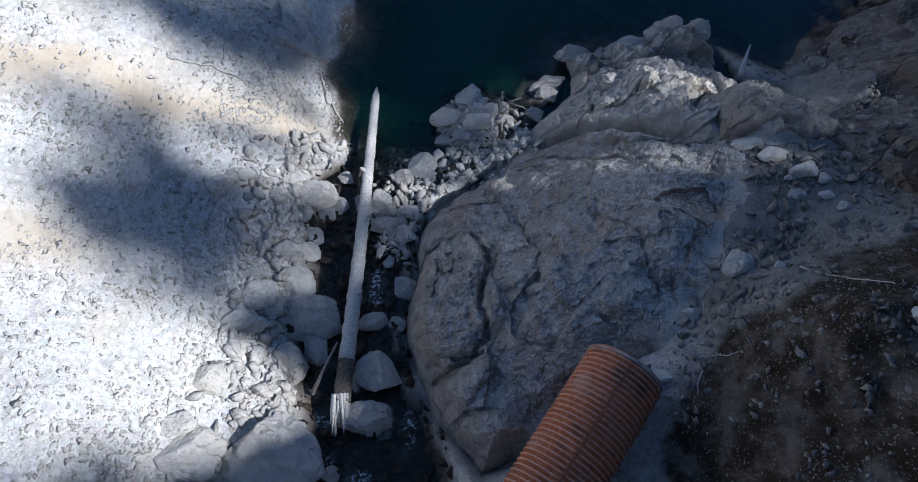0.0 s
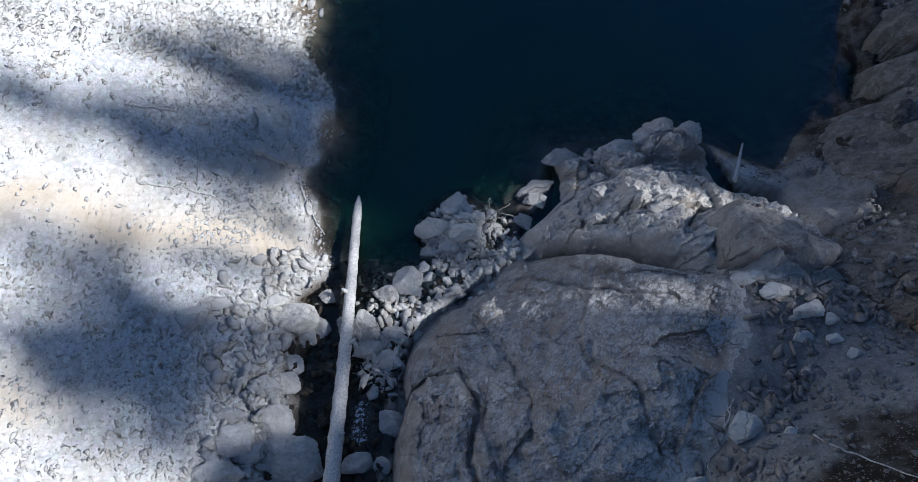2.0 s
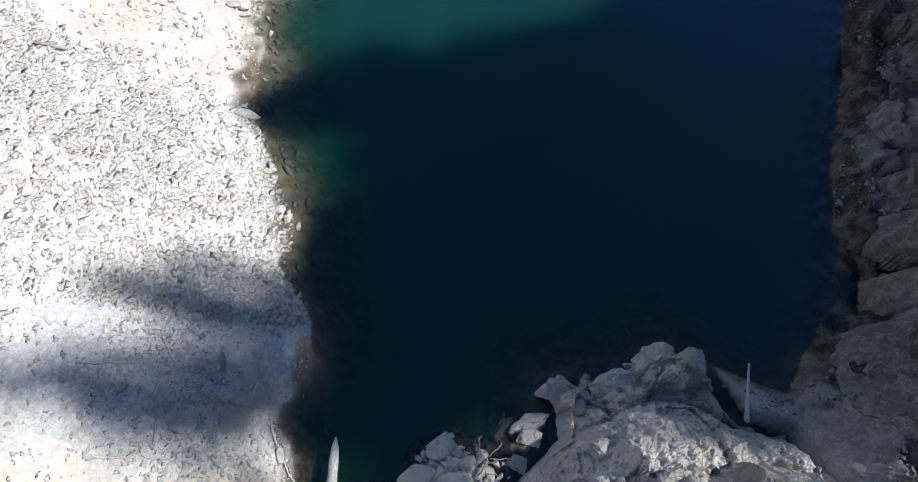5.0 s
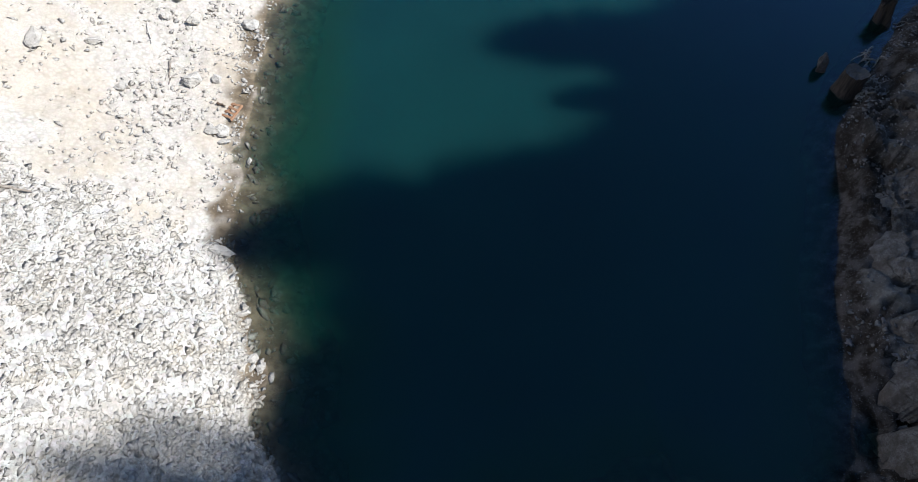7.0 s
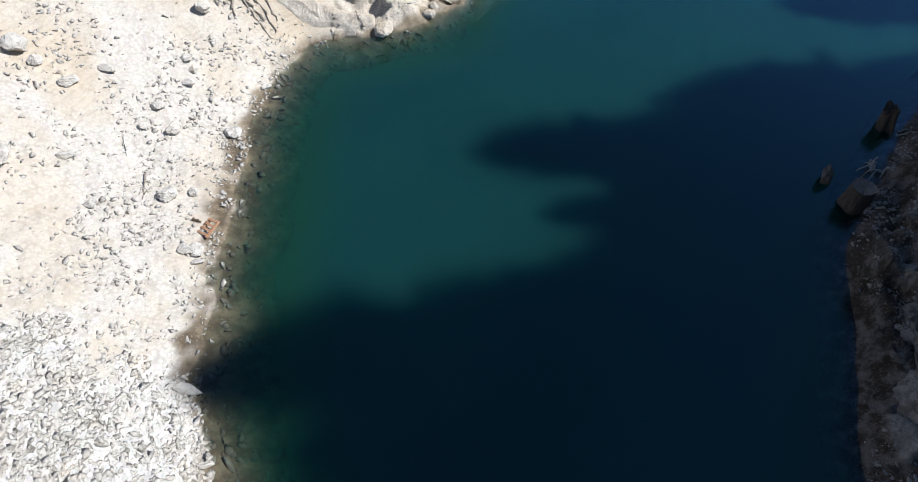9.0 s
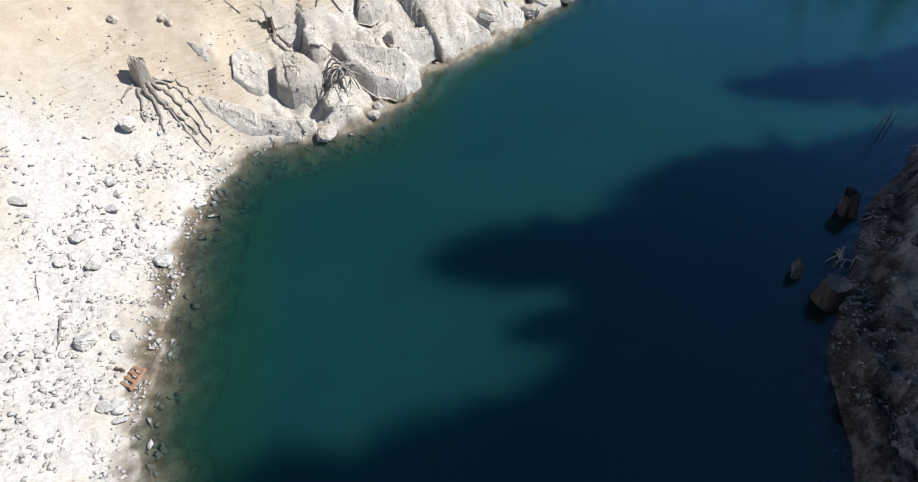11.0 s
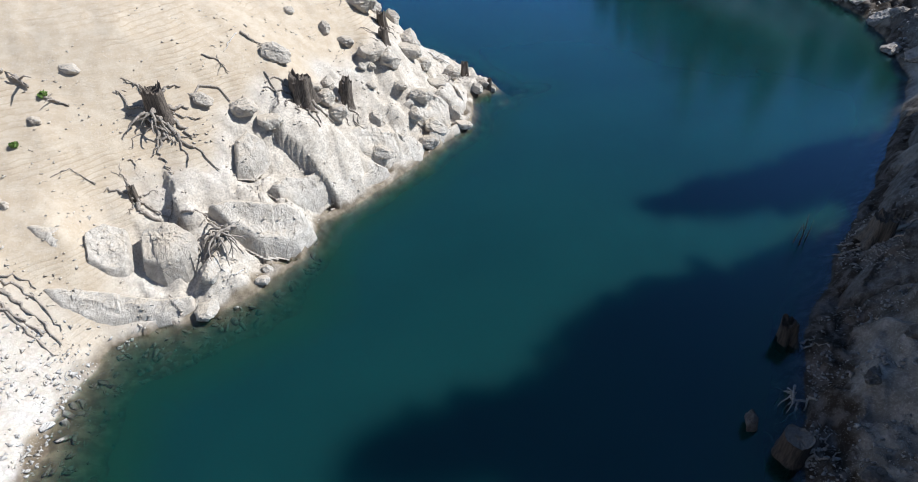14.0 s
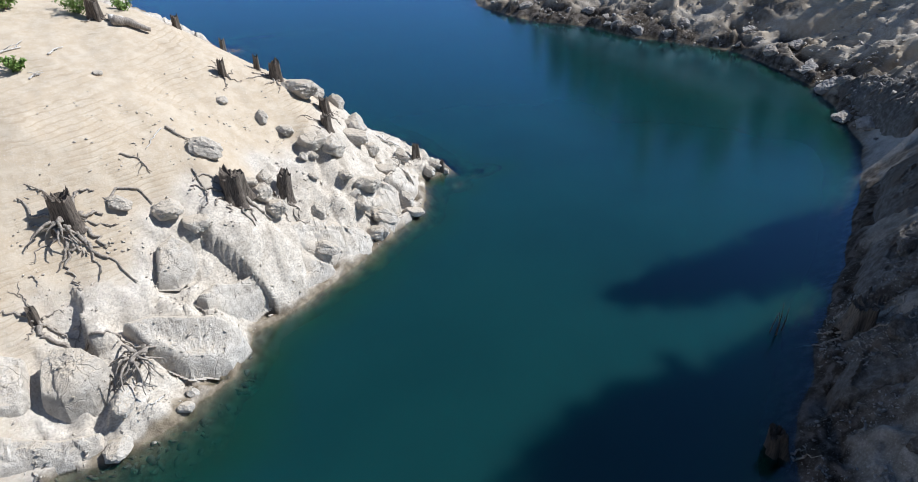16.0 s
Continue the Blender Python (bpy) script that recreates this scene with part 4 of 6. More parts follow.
def rock(x, y, size, meshes, label, group, name="rock", sunk=0.35, base=None, turn=None):
    """One loose stone, size (length, width, height), bedded in what lies under it."""
    counter[0] += 1
    rng = np.random.RandomState(900 + counter[0])
    ob = new(name, meshes[counter[0] % len(meshes)])
    lx, ly, lz = size
    z = (height_at(x, y) if base is None else base) + lz * 0.5 * (1 - 2 * sunk)
    a = rng.uniform(0, 360) if turn is None else turn
    ob.matrix_world = pose(x, y, z, rng.uniform(-12, 12), rng.uniform(-12, 12), a) @ Matrix.Diagonal((lx / 1.6, ly / 1.6, lz / 1.6, 1))
    return tagged(ob, label, "rock", group)


# ---- fallen log ----
def tube(path, radii, sides=12, rough=0.0, seed=0, cap=True):
    """Verts and faces of a tapering tube along points."""
    rng = np.random.RandomState(seed)
    pts = [Vector(p) for p in path]
    verts, faces = [], []
    side = None
    for i, p in enumerate(pts):
        way = (pts[min(i + 1, len(pts) - 1)] - pts[max(i - 1, 0)]).normalized()
        if side is None:
            side = way.orthogonal().normalized()
        side = (side - way * side.dot(way)).normalized()
        up = way.cross(side)
        for s in range(sides):
            a = 2 * math.pi * s / sides
            r = radii[i] * (1 + rough * rng.uniform(-1, 1))
            verts.append(p + (side * math.cos(a) + up * math.sin(a)) * r)
    for i in range(len(pts) - 1):
        for s in range(sides):
            a, b = i * sides + s, i * sides + (s + 1) % sides
            faces.append((a, b, b + sides, a + sides))
    if cap:
        faces.append(tuple(range(sides - 1, -1, -1)))
        faces.append(tuple(range((len(pts) - 1) * sides, len(pts) * sides)))
    return verts, faces


def join(pieces):
    verts, faces = [], []
    for v, f in pieces:
        n = len(verts)
        verts += [tuple(p) for p in v]
        faces += [tuple(i + n for i in q) for q in f]
    return verts, faces


def local(pieces, origin):
    v, f = join(pieces)
    o = Vector(origin)
    return [Vector(p) - o for p in v], f


def fallen_log():
    a, b = Vector((-2.29, 0.28, 2.10)), Vector((-1.83, 7.92, -0.02))
    n = 60
    path, radii = [], []
    for i in range(n + 1):
        t = i / n
        p = a.lerp(b, t)
        path.append((p.x + 0.05 * math.sin(3.0 * t + 0.5), p.y, p.z + 0.05 * math.sin(t * 3.1)))
        radii.append(0.160 - 0.065 * t + 0.008 * math.sin(i * 2.3) - (0.07 * max(0, (t - 0.955) / 0.045)))
    log = new("fallen_log")
    log.location = path[0]
    tagged(log, "bleached grey fallen log with a splintered end lying in the creek", "log")
    v, f = local([tube(path[7:], radii[7:], 18, 0.05, 3)], path[0])
    part("trunk", mesh_from("trunk", v, f, BLEACHED), log)
    v, f = local([tube(path[1:8], [r * 0.985 for r in radii[1:8]], 18, 0.09, 4)], path[0])
    part("rotten_end", mesh_from("rotten_end", v, f, STUMP_WOOD), log, "dark rotten barkless end of the log")
    rng = np.random.RandomState(5)
    for k in range(26):
        ang, r = rng.uniform(0, 6.28), 0.16 * math.sqrt(rng.uniform(0.1, 1))
        p0 = Vector(path[1]) + Vector((math.cos(ang) * r, 0.15, math.sin(ang) * r))
        p1 = p0 + Vector((rng.normal() * 0.03 - 0.01, -rng.uniform(0.25, 0.75), 0.05))
        v, f = local([tube([p0, p0.lerp(p1, 0.5), p1], [0.035, 0.026, 0.004], 5, 0.2, k)], path[0])
        part("splinter", mesh_from("splinter", v, f, BLEACHED, False), log, "pale splintered wood")
    for y, dx in ((4.2, 0.16), (2.5, 0.12), (5.4, -0.1)):
        i = min(range(n), key=lambda q: abs(path[q][1] - y))
        p = Vector(path[i])
        v, f = local([tube([p, p + Vector((dx, 0.05, 0.12)), p + Vector((dx * 1.5, 0.08, 0.16))], [0.06, 0.045, 0.02], 7, 0.1, i)], path[0])
        part("knot", mesh_from("knot", v, f, BLEACHED), log)
    return log


fallen_log()


# ---- corrugated culvert pipe ----
def culvert_pipe():
    mouth, back = Vector((2.30, 0.60, 4.55)), Vector((-0.23, -2.55, 5.25))
    way = (back - mouth).normalized()
    ob = new("culvert_pipe")
    ob.matrix_world = Matrix.Translation(mouth) @ way.to_track_quat("Z", "Y").to_matrix().to_4x4()
    tagged(ob, "rusty corrugated steel culvert pipe sticking out over the boulder", "pipe")
    R, pitch, sides, per = 0.57, PITCH, 64, 8
    length = (back - mouth).length
    n = int(length / pitch * per)
    for name, inset, flip, label in (("shell", 0.0, False, ""), ("inner_wall", 0.006, True, "dark inner wall")):
        verts, faces = [], []
        for i in range(n + 1):
            z = i * pitch / per
            r = R + 0.019 * math.cos(2 * math.pi * i / per) - inset
            if i < 3:
                r = R + 0.008 - inset
            for s in range(sides):
                a = 2 * math.pi * s / sides
                rr = r * (1 + 0.012 * math.cos(2 * a + 1))
                verts.append((rr * math.cos(a), rr * math.sin(a), z))
        for i in range(n):
            for s in range(sides):
                q = (i * sides + s, i * sides + (s + 1) % sides, (i + 1) * sides + (s + 1) % sides, (i + 1) * sides + s)
                faces.append(q if flip else q[::-1])
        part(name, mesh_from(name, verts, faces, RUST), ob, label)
    bm = bmesh.new()
    bmesh.ops.create_cone(bm, segments=64, radius1=R + 0.011, radius2=R + 0.011, depth=0.05)
    bmesh.ops.delete(bm, geom=[f for f in bm.faces if len(f.verts) > 4], context="FACES")
    bmesh.ops.solidify(bm, geom=bm.faces[:], thickness=0.018)
    bmesh.ops.translate(bm, vec=(0, 0, 0.024), verts=bm.verts)
    me = bpy.data.meshes.new("rim")
    bm.to_mesh(me), bm.free()
    me.materials.append(GALV)
    part("rim", me, ob, "worn grey steel rim")
    bm = bmesh.new()
    bmesh.ops.create_icosphere(bm, subdivisions=1, radius=0.011)
    rivet = bpy.data.meshes.new("rivet")
    bm.to_mesh(rivet), bm.free()
    rivet.materials.append(BARK)
    inv = ob.matrix_world.to_3x3().inverted()
    top = inv @ Vector((-0.12, 0.0, 1.0))
    a0 = math.atan2(top.y, top.x)
    for i in range(30):
        for da in (-0.02, 0.02):
            r = part("rivet", rivet, ob)
            r.location = ((R + 0.019) * math.cos(a0 + da), (R + 0.019) * math.sin(a0 + da), PITCH * (i + 1.0))
    return ob


m_, nt_, b_ = material("worn galvanised steel")
nt_.links.new(mix(nt_, ramp(nt_, noise_tex(nt_, 7, 6), 0.42, 0.62), (0.42, 0.38, 0.37), (0.24, 0.12, 0.08)), b_.inputs["Base Color"])
b_.inputs["Roughness"].default_value, b_.inputs["Metallic"].default_value = 0.65, 0.3
GALV = m_
culvert_pipe()


# ---- trees that shade the water ----
def conifer(seed, sparse=1.0, spray=1.0, foot=0.12, reach_out=0.105, tufts=9, point=0.75):
    """A spruce of unit height: trunk, limbs and a crown of many small needle sprays."""
    rng = np.random.RandomState(seed)
    tree = new("conifer_tree")
    v, f = tube([(0, 0, -0.03), (0.002, 0, 0.3), (0, 0.002, 0.7), (0, 0, 1.0)], [0.016, 0.011, 0.006, 0.0015], 8, 0.05, seed)
    part("trunk", mesh_from("trunk", v, f, BARK), tree)
    verts, faces = [], []
    h = foot
    while h < 0.995:
        reach = reach_out * (1 - h) ** point * (0.65 + 0.6 * rng.rand()) + 0.006
        for _ in range(6):
            a = rng.uniform(0, 6.283)
            if rng.rand() > sparse:
                continue
            ca, sa = math.cos(a), math.sin(a)
            L = reach * rng.uniform(0.6, 1.15)
            for k in range(tufts):
                t = (k + rng.rand()) / tufts
                w = 0.020 * spray * (1 - 0.55 * t) * (0.5 + L / 0.105)
                px, py, pz = ca * L * t, sa * L * t, h - 0.35 * L * t + 0.15 * L * t * t
                u = rng.normal(size=3) * w * 0.8
                d = rng.normal(size=3) * w * 0.8
                d[2] -= w * 0.5
                n = len(verts)
                verts += [(px - u[0], py - u[1], pz - u[2]), (px + u[0], py + u[1], pz + u[2]), (px + d[0] + ca * w, py + d[1] + sa * w, pz + d[2])]
                faces.append((n, n + 1, n + 2))
        h += 0.0135 * rng.uniform(0.7, 1.3)
    part("crown", mesh_from("crown", verts, faces, NEEDLES, False), tree)
    return tagged(tree, "tall dark green conifer tree on the steep bank, out of view", "tree", "conifers on the bank")


CONIFERS = [conifer(301, spray=1.6), conifer(302, spray=1.6), conifer(303, sparse=0.6, spray=0.5, tufts=13), conifer(304, sparse=0.55, spray=0.42, foot=0.64, reach_out=0.17, tufts=17),
            conifer(305, spray=0.7, foot=0.82, reach_out=0.26, tufts=16),
            conifer(306, sparse=0.85, spray=1.0, foot=0.15, reach_out=0.085, tufts=12, point=0.38), conifer(307, sparse=0.6, spray=0.5, foot=0.86, reach_out=0.26, tufts=16)]
flat = Vector((to_sun.x, to_sun.y, 0)).normalized()
rise = math.tan(radians(SUN_EL))


def plant(tip_x, tip_y, away, level=0.0, spread=1.0, kind=0):
    """A conifer whose shadow's tip falls on (tip_x, tip_y) at that level, standing that far towards the sun."""
    counter[0] += 1
    x, y = tip_x + flat.x * away, tip_y + flat.y * away
    ground_z = float(land(np.array(x), np.array(y)))
    tall = level + away * rise - ground_z
    m = pose(x, y, ground_z, 0, 0, 77 * counter[0]) @ Matrix.Diagonal((tall * spread, tall * spread, tall, 1))
    ob = copy_thing(CONIFERS[kind], m)
    ob.matrix_basis = m
    return ob


# the trees whose tips reach the open water
for tip_x, tip_y, away, spread, kind in ((-4.4, 17.2, 33, 1.2, 5), (-2.5, 17.4, 32, 2.1, 5), (-1.8, 15.0, 31, 1.4, 5), (0.8, 17.2, 30, 2.5, 5), (3.4, 17.0, 28, 2.2, 5), (7.3, 19.2, 26, 1.7, 5), (-2.2, 13.4, 32, 1.3, 0), (-2.4, 12.6, 32, 1.3, 0), (-2.0, 10.6, 31, 1.4, 0),
                                         (4.2, 24.2, 27, 1.8, 5), (12.6, 22.0, 22, 1.4, 5), (11.2, 26.0, 22, 2.1, 5), (14.0, 24.0, 20, 1.8, 0),
                                         (17.2, 31.0, 20, 1.7, 5), (24.5, 32.0, 16, 1.6, 5), (20, 27.0, 18, 1.6, 5)):
    plant(tip_x, tip_y, away, 0, spread, kind)
# the thin crowns that dapple the beach
for tip_x, tip_y, away, level, spread, kind in (
        (-7.2, 11.2, 36, 2.0, 1.0, 3), (-5.4, 10.6, 34, 1.5, 1.0, 3), (-7.8, 9.2, 37, 2.2, 0.9, 3), (-7.9, 5.5, 38, 3.0, 0.8, 6), (-7.0, 4.2, 37, 2.6, 0.9, 6), (-7.7, 4.6, 38, 3.2, 0.7, 6), (-7.2, 3.5, 37, 3.2, 0.7, 6), (-6.3, 5.0, 36, 2.5, 0.6, 6), (-6.9, -0.8, 36, 4.0, 0.8, 3), (-6.5, 8.4, 36, 2.4, 0.8, 6), (-10.5, -2.0, 40, 4, 1.2, 3),
        (-3.2, 1.4, 33, 1.5, 0.6, 3), (-8.0, -4.0, 37, 4, 1.5, 1), (-11.5, 9.6, 41, 4, 0.7, 3), (-12.0, -0.6, 42, 5, 1.0, 3), (1.6, 7.4, 29, 0.5, 0.6, 3), (-8.6, 6.4, 39, 3.4, 0.5, 6), (-6.6, 2.6, 37, 3.2, 0.45, 6), (0.2, -1.0, 29, 4.6, 1.3, 0), (0.4, 0.3, 29, 4.6, 1.0, 1), (-8.2, 4.6, 38, 3.2, 0.9, 6), (-6.4, 9.8, 35, 2.0, 0.8, 3), (-5.6, 12.0, 34, 1.6, 0.5, 3), (-7.3, 3.9, 38, 3.2, 0.9, 6), (-6.4, 4.7, 36, 2.6, 0.55, 3), (-5.6, 2.9, 35, 2.4, 0.5, 3), (-5.4, 8.9, 34, 1.7, 0.9, 6), (-4.9, 7.4, 33, 1.5, 0.5, 6), (-5.8, 6.2, 35, 2.2, 0.5, 6), (-2.3, 7.9, 31, 0, 0.9, 4), (-2.5, 6.8, 31, 0, 0.5, 4), (-2.4, 5.9, 31, 0.3, 0.4, 6), (-2.7, 8.6, 31, 0, 1.0, 4), (-1.5, 9.6, 31, 0, 1.0, 4)):
    plant(tip_x, tip_y, away, level, spread, kind)
# the wood behind and below them
rng = np.random.RandomState(77)
for i in range(46):
    y = -7 + i * 0.62
    if 6.3 < y < 9.0:
        continue
    plant((rng.uniform(-2.4, 0.4) if y < 13 else rng.uniform(1.0, 4)) + max(0, y - 12) * 0.45, y + rng.uniform(-0.4, 0.4), rng.uniform(24, 31), 0.5, 1.0 if -1 < y < 7 else 1.3, 2 if -1 < y < 7 else i % 2)
for i in range(10):
    plant(15 + i * 2.2 + rng.uniform(-1, 1), 22.5 + i * 0.95, 20, 1, 1.5, i % 2)
# unseen trees close on the right, added to block skylight over the boulder
for i in range(16):
    x, y = 12.5 + 1.9 * (i % 4) + rng.uniform(-0.5, 0.5), -8 + 2.6 * (i // 4) + rng.uniform(-0.8, 0.8)
    z = float(land(np.array(x), np.array(y)))
    copy_thing(CONIFERS[i % 2], pose(x, y, z, 0, 0, 50 * i)).matrix_basis = pose(x, y, z, 0, 0, 50 * i) @ Matrix.Diagonal((15, 15, 9.5, 1))
# an unseen row behind the camera, added to cut the skylight further
for i in range(14):
    x, y = -14 + 2.4 * i + rng.uniform(-0.6, 0.6), -13.5 + rng.uniform(-1.5, 1.0)
    z = float(land(np.array(x), np.array(y)))
    copy_thing(CONIFERS[i % 2], pose(x, y, z, 0, 0, 50 * i)).matrix_basis = pose(x, y, z, 0, 0, 50 * i) @ Matrix.Diagonal((17, 17, 13, 1))
for x, y, away in ((47.5, 53.0, 7.0), (44.0, 49.5, 8.5), (46.5, 46.5, 8.0), (45.0, 43.5, 9.0), (49.0, 48.0, 7.0), (47.5, 41.0, 8.0), (46.0, 51.5, 7.0), (45.5, 48.0, 8.0), (48.5, 50.5, 7.0), (44.0, 45.5, 9.0), (48.0, 44.0, 8.0), (43.5, 53.0, 9.0), (42.5, 56.0, 9.0)):
    plant(x, y, away, float(land(np.array(float(x)), np.array(float(y)))), 1.9, 1)
for n, k in enumerate(CONIFERS):
    k.matrix_basis = pose(62 + 3 * n, 20, float(land(np.array(62.0 + 3 * n), np.array(20.0)))) @ Matrix.Diagonal((18, 18, 18, 1))


def far_woods():
    """The forest on the hills round the lake."""
    rng = np.random.RandomState(88)
    verts, faces = [], []

    def fir(x, y, z, h):
        for tier in range(6):
            zb = z + h * (0.12 + 0.14 * tier)
            r = h * 0.24 * (1 - tier / 6.5)
            n = len(verts)
            verts.append((x, y, zb + h * 0.26))
            for s in range(9):
                b = 6.283 * s / 9 + rng.uniform(-0.3, 0.3)
                rr = r * rng.uniform(0.55, 1.15)
                verts.append((x + rr * math.cos(b), y + rr * math.sin(b), zb - rng.uniform(0, 0.08) * h))
            for s in range(9):
                faces.append((n, n + 1 + s, n + 1 + (s + 1) % 9))
    made = 0
    while made < 800:
        a, d = rng.uniform(0, 6.283), rng.uniform(70, 150)
        x, y = 15 + d * math.cos(a), 25 + d * math.sin(a)
        z = float(land(np.array(x), np.array(y)))
        if z < 9 or (0.33 < a < 0.72 and d < 100) or inside(LAKE, np.array(x), np.array(y)) > -6:
            continue
        made += 1
        fir(x, y, z, rng.uniform(9, 16))
    # the wooded hill across the water: its skyline, in degrees, seen from the open lake
    for _ in range(2000):
        a, d = rng.uniform(30, 59), rng.uniform(40, 64)
        x, y = 28 + d * math.cos(radians(a)), 40 + d * math.sin(radians(a))
        z = float(land(np.array(x), np.array(y)))
        top = d * math.tan(radians(np.interp(a, [30, 39, 45, 52, 59], [19, 20, 24.5, 19, 12]))) * rng.uniform(0.80, 1.0)
        if top - z > 3 and inside(LAKE, np.array(x), np.array(y)) < -4:
            fir(x, y, z, top - z)
    ob = new("far_woods", mesh_from("far_woods", verts, faces, NEEDLES, False))
    return tagged(ob, "dark green conifer forest on the hills round the lake", "forest", kind="stuff")


far_woods()


LEDGE_MESHES = [boulder_mesh("rock", 170 + i, LEDGE_STONE, 4, 0.8, 1.5) for i in range(4)]
GREY_ROCKS = [boulder_mesh("rock", 150 + i, GREY_ROCK, 4, 0.8, 1.4) for i in range(4)]

# ---- loose rocks, one by one: (x, y, length, width) ----
CREEK_ROCKS = [(-3.04, 2.09, 1.22, 0.78), (-1.68, 0.94, 0.91, 0.75), (-1.81, 0.03, 0.89, 0.58), (-3.30, 1.18, 0.61, 0.62), (-2.89, 1.45, 0.50, 0.50), (-2.52, 5.45, 0.36, 0.30), (-1.56, 4.13, 0.54, 0.40),
               (-1.66, 4.61, 0.55, 0.67), (-1.14, 2.67, 0.50, 0.40), (-1.21, 5.41, 0.57, 0.40), (-1.76, 1.92, 0.53, 0.36), (-1.30, 1.91, 0.29, 0.26), (-2.10, 0.79, 0.30, 0.36), (-1.56, -0.21, 0.47, 0.17),
               (-2.42, -0.86, 0.24, 0.28), (-2.65, 4.75, 0.42, 0.37), (-2.06, 4.70, 0.42, 0.43), (-1.19, 3.91, 0.54, 0.43), (-3.12, 4.82, 0.85, 0.62), (-1.07, 4.44, 0.48, 0.38)]
EDGE_ROCKS = [(-3.28, -0.36, 1.30, 1.45), (-3.93, 2.45, 0.78, 0.52), (-3.25, 2.83, 0.66, 0.50), (-4.12, 1.93, 0.77, 0.45), (-4.79, 0.14, 0.60, 0.45), (-4.62, -0.31, 1.03, 0.62), (-4.87, 4.85, 0.62, 0.37), (-4.53, 5.16, 0.55, 0.33),
              (-2.90, 4.48, 0.42, 0.32), (-3.20, 3.58, 0.52, 0.36), (-3.47, 3.43, 0.52, 0.41), (-3.52, 5.25, 0.42, 0.32), (-4.54, 0.88, 0.59, 0.38), (-3.66, 2.26, 0.50, 0.35), (-4.08, 2.99, 0.51, 0.30), (-4.24, 1.45, 0.43, 0.30),
              (-3.11, 3.97, 0.41, 0.32), (-3.76, 4.77, 0.41, 0.28)]
BAR_ROCKS = [(0.42, 7.47, 0.58, 0.55), (-0.93, 7.47, 0.43, 0.37), (-1.18, 7.75, 0.52, 0.42), (-0.14, 6.96, 0.69, 0.52), (0.51, 6.68, 0.81, 0.36), (-0.58, 6.47, 0.59, 0.36), (-0.27, 6.39, 0.36, 0.28), (-0.45, 6.01, 0.44, 0.33),
             (-0.84, 5.69, 0.70, 0.55), (0.85, 7.07, 0.45, 0.28), (0.19, 6.46, 0.37, 0.25), (-0.10, 6.13, 0.32, 0.23), (-0.49, 6.98, 0.33, 0.26), (0.64, 7.09, 0.33, 0.23), (-0.71, 6.76, 0.30, 0.23), (-0.32, 5.76, 0.38, 0.25),
             (-0.60, 5.43, 0.34, 0.22), (-1.08, 5.94, 0.35, 0.25), (1.21, 7.22, 0.30, 0.23), (1.33, 6.90, 0.27, 0.23)]
LEDGE_ROCKS = [(2.3, 7.8, 0.7, 0.4), (3.0, 8.35, 0.8, 0.5), (3.6, 8.5, 0.6, 0.5), (4.2, 8.3, 0.8, 0.5), (1.8, 7.8, 0.5, 0.35), (2.3, 7.5, 0.5, 0.4), (5.2, 8.75, 0.8, 0.6), (5.8, 8.55, 0.6, 0.5), (6.4, 8.4, 0.6, 0.4), (2.0, 7.0, 0.5, 0.4), (4.4, 6.3, 0.5, 0.4), (3.4, 6.9, 0.4, 0.3)]
DOME_STONES = [(4.18, 2.08, 0.46, 0.40), (3.50, 1.40, 0.32, 0.24), (4.73, 2.01, 0.23, 0.18), (2.88, 0.50, 0.39, 0.22), (5.04, 4.45, 0.38, 0.25), (5.46, 4.16, 0.50, 0.28), (5.89, 3.81, 0.54, 0.32), (5.63, 3.41, 0.32, 0.22),
               (6.15, 3.64, 0.26, 0.21), (5.11, 0.89, 0.23, 0.23), (1.18, 2.48, 0.09, 0.08), (3.00, 2.21, 0.10, 0.08), (2.05, 1.40, 0.14, 0.09), (5.29, 4.49, 0.29, 0.21), (6.04, 3.30, 0.28, 0.16), (6.18, 3.04, 0.23, 0.16), (5.63, 3.71, 0.21, 0.14)]
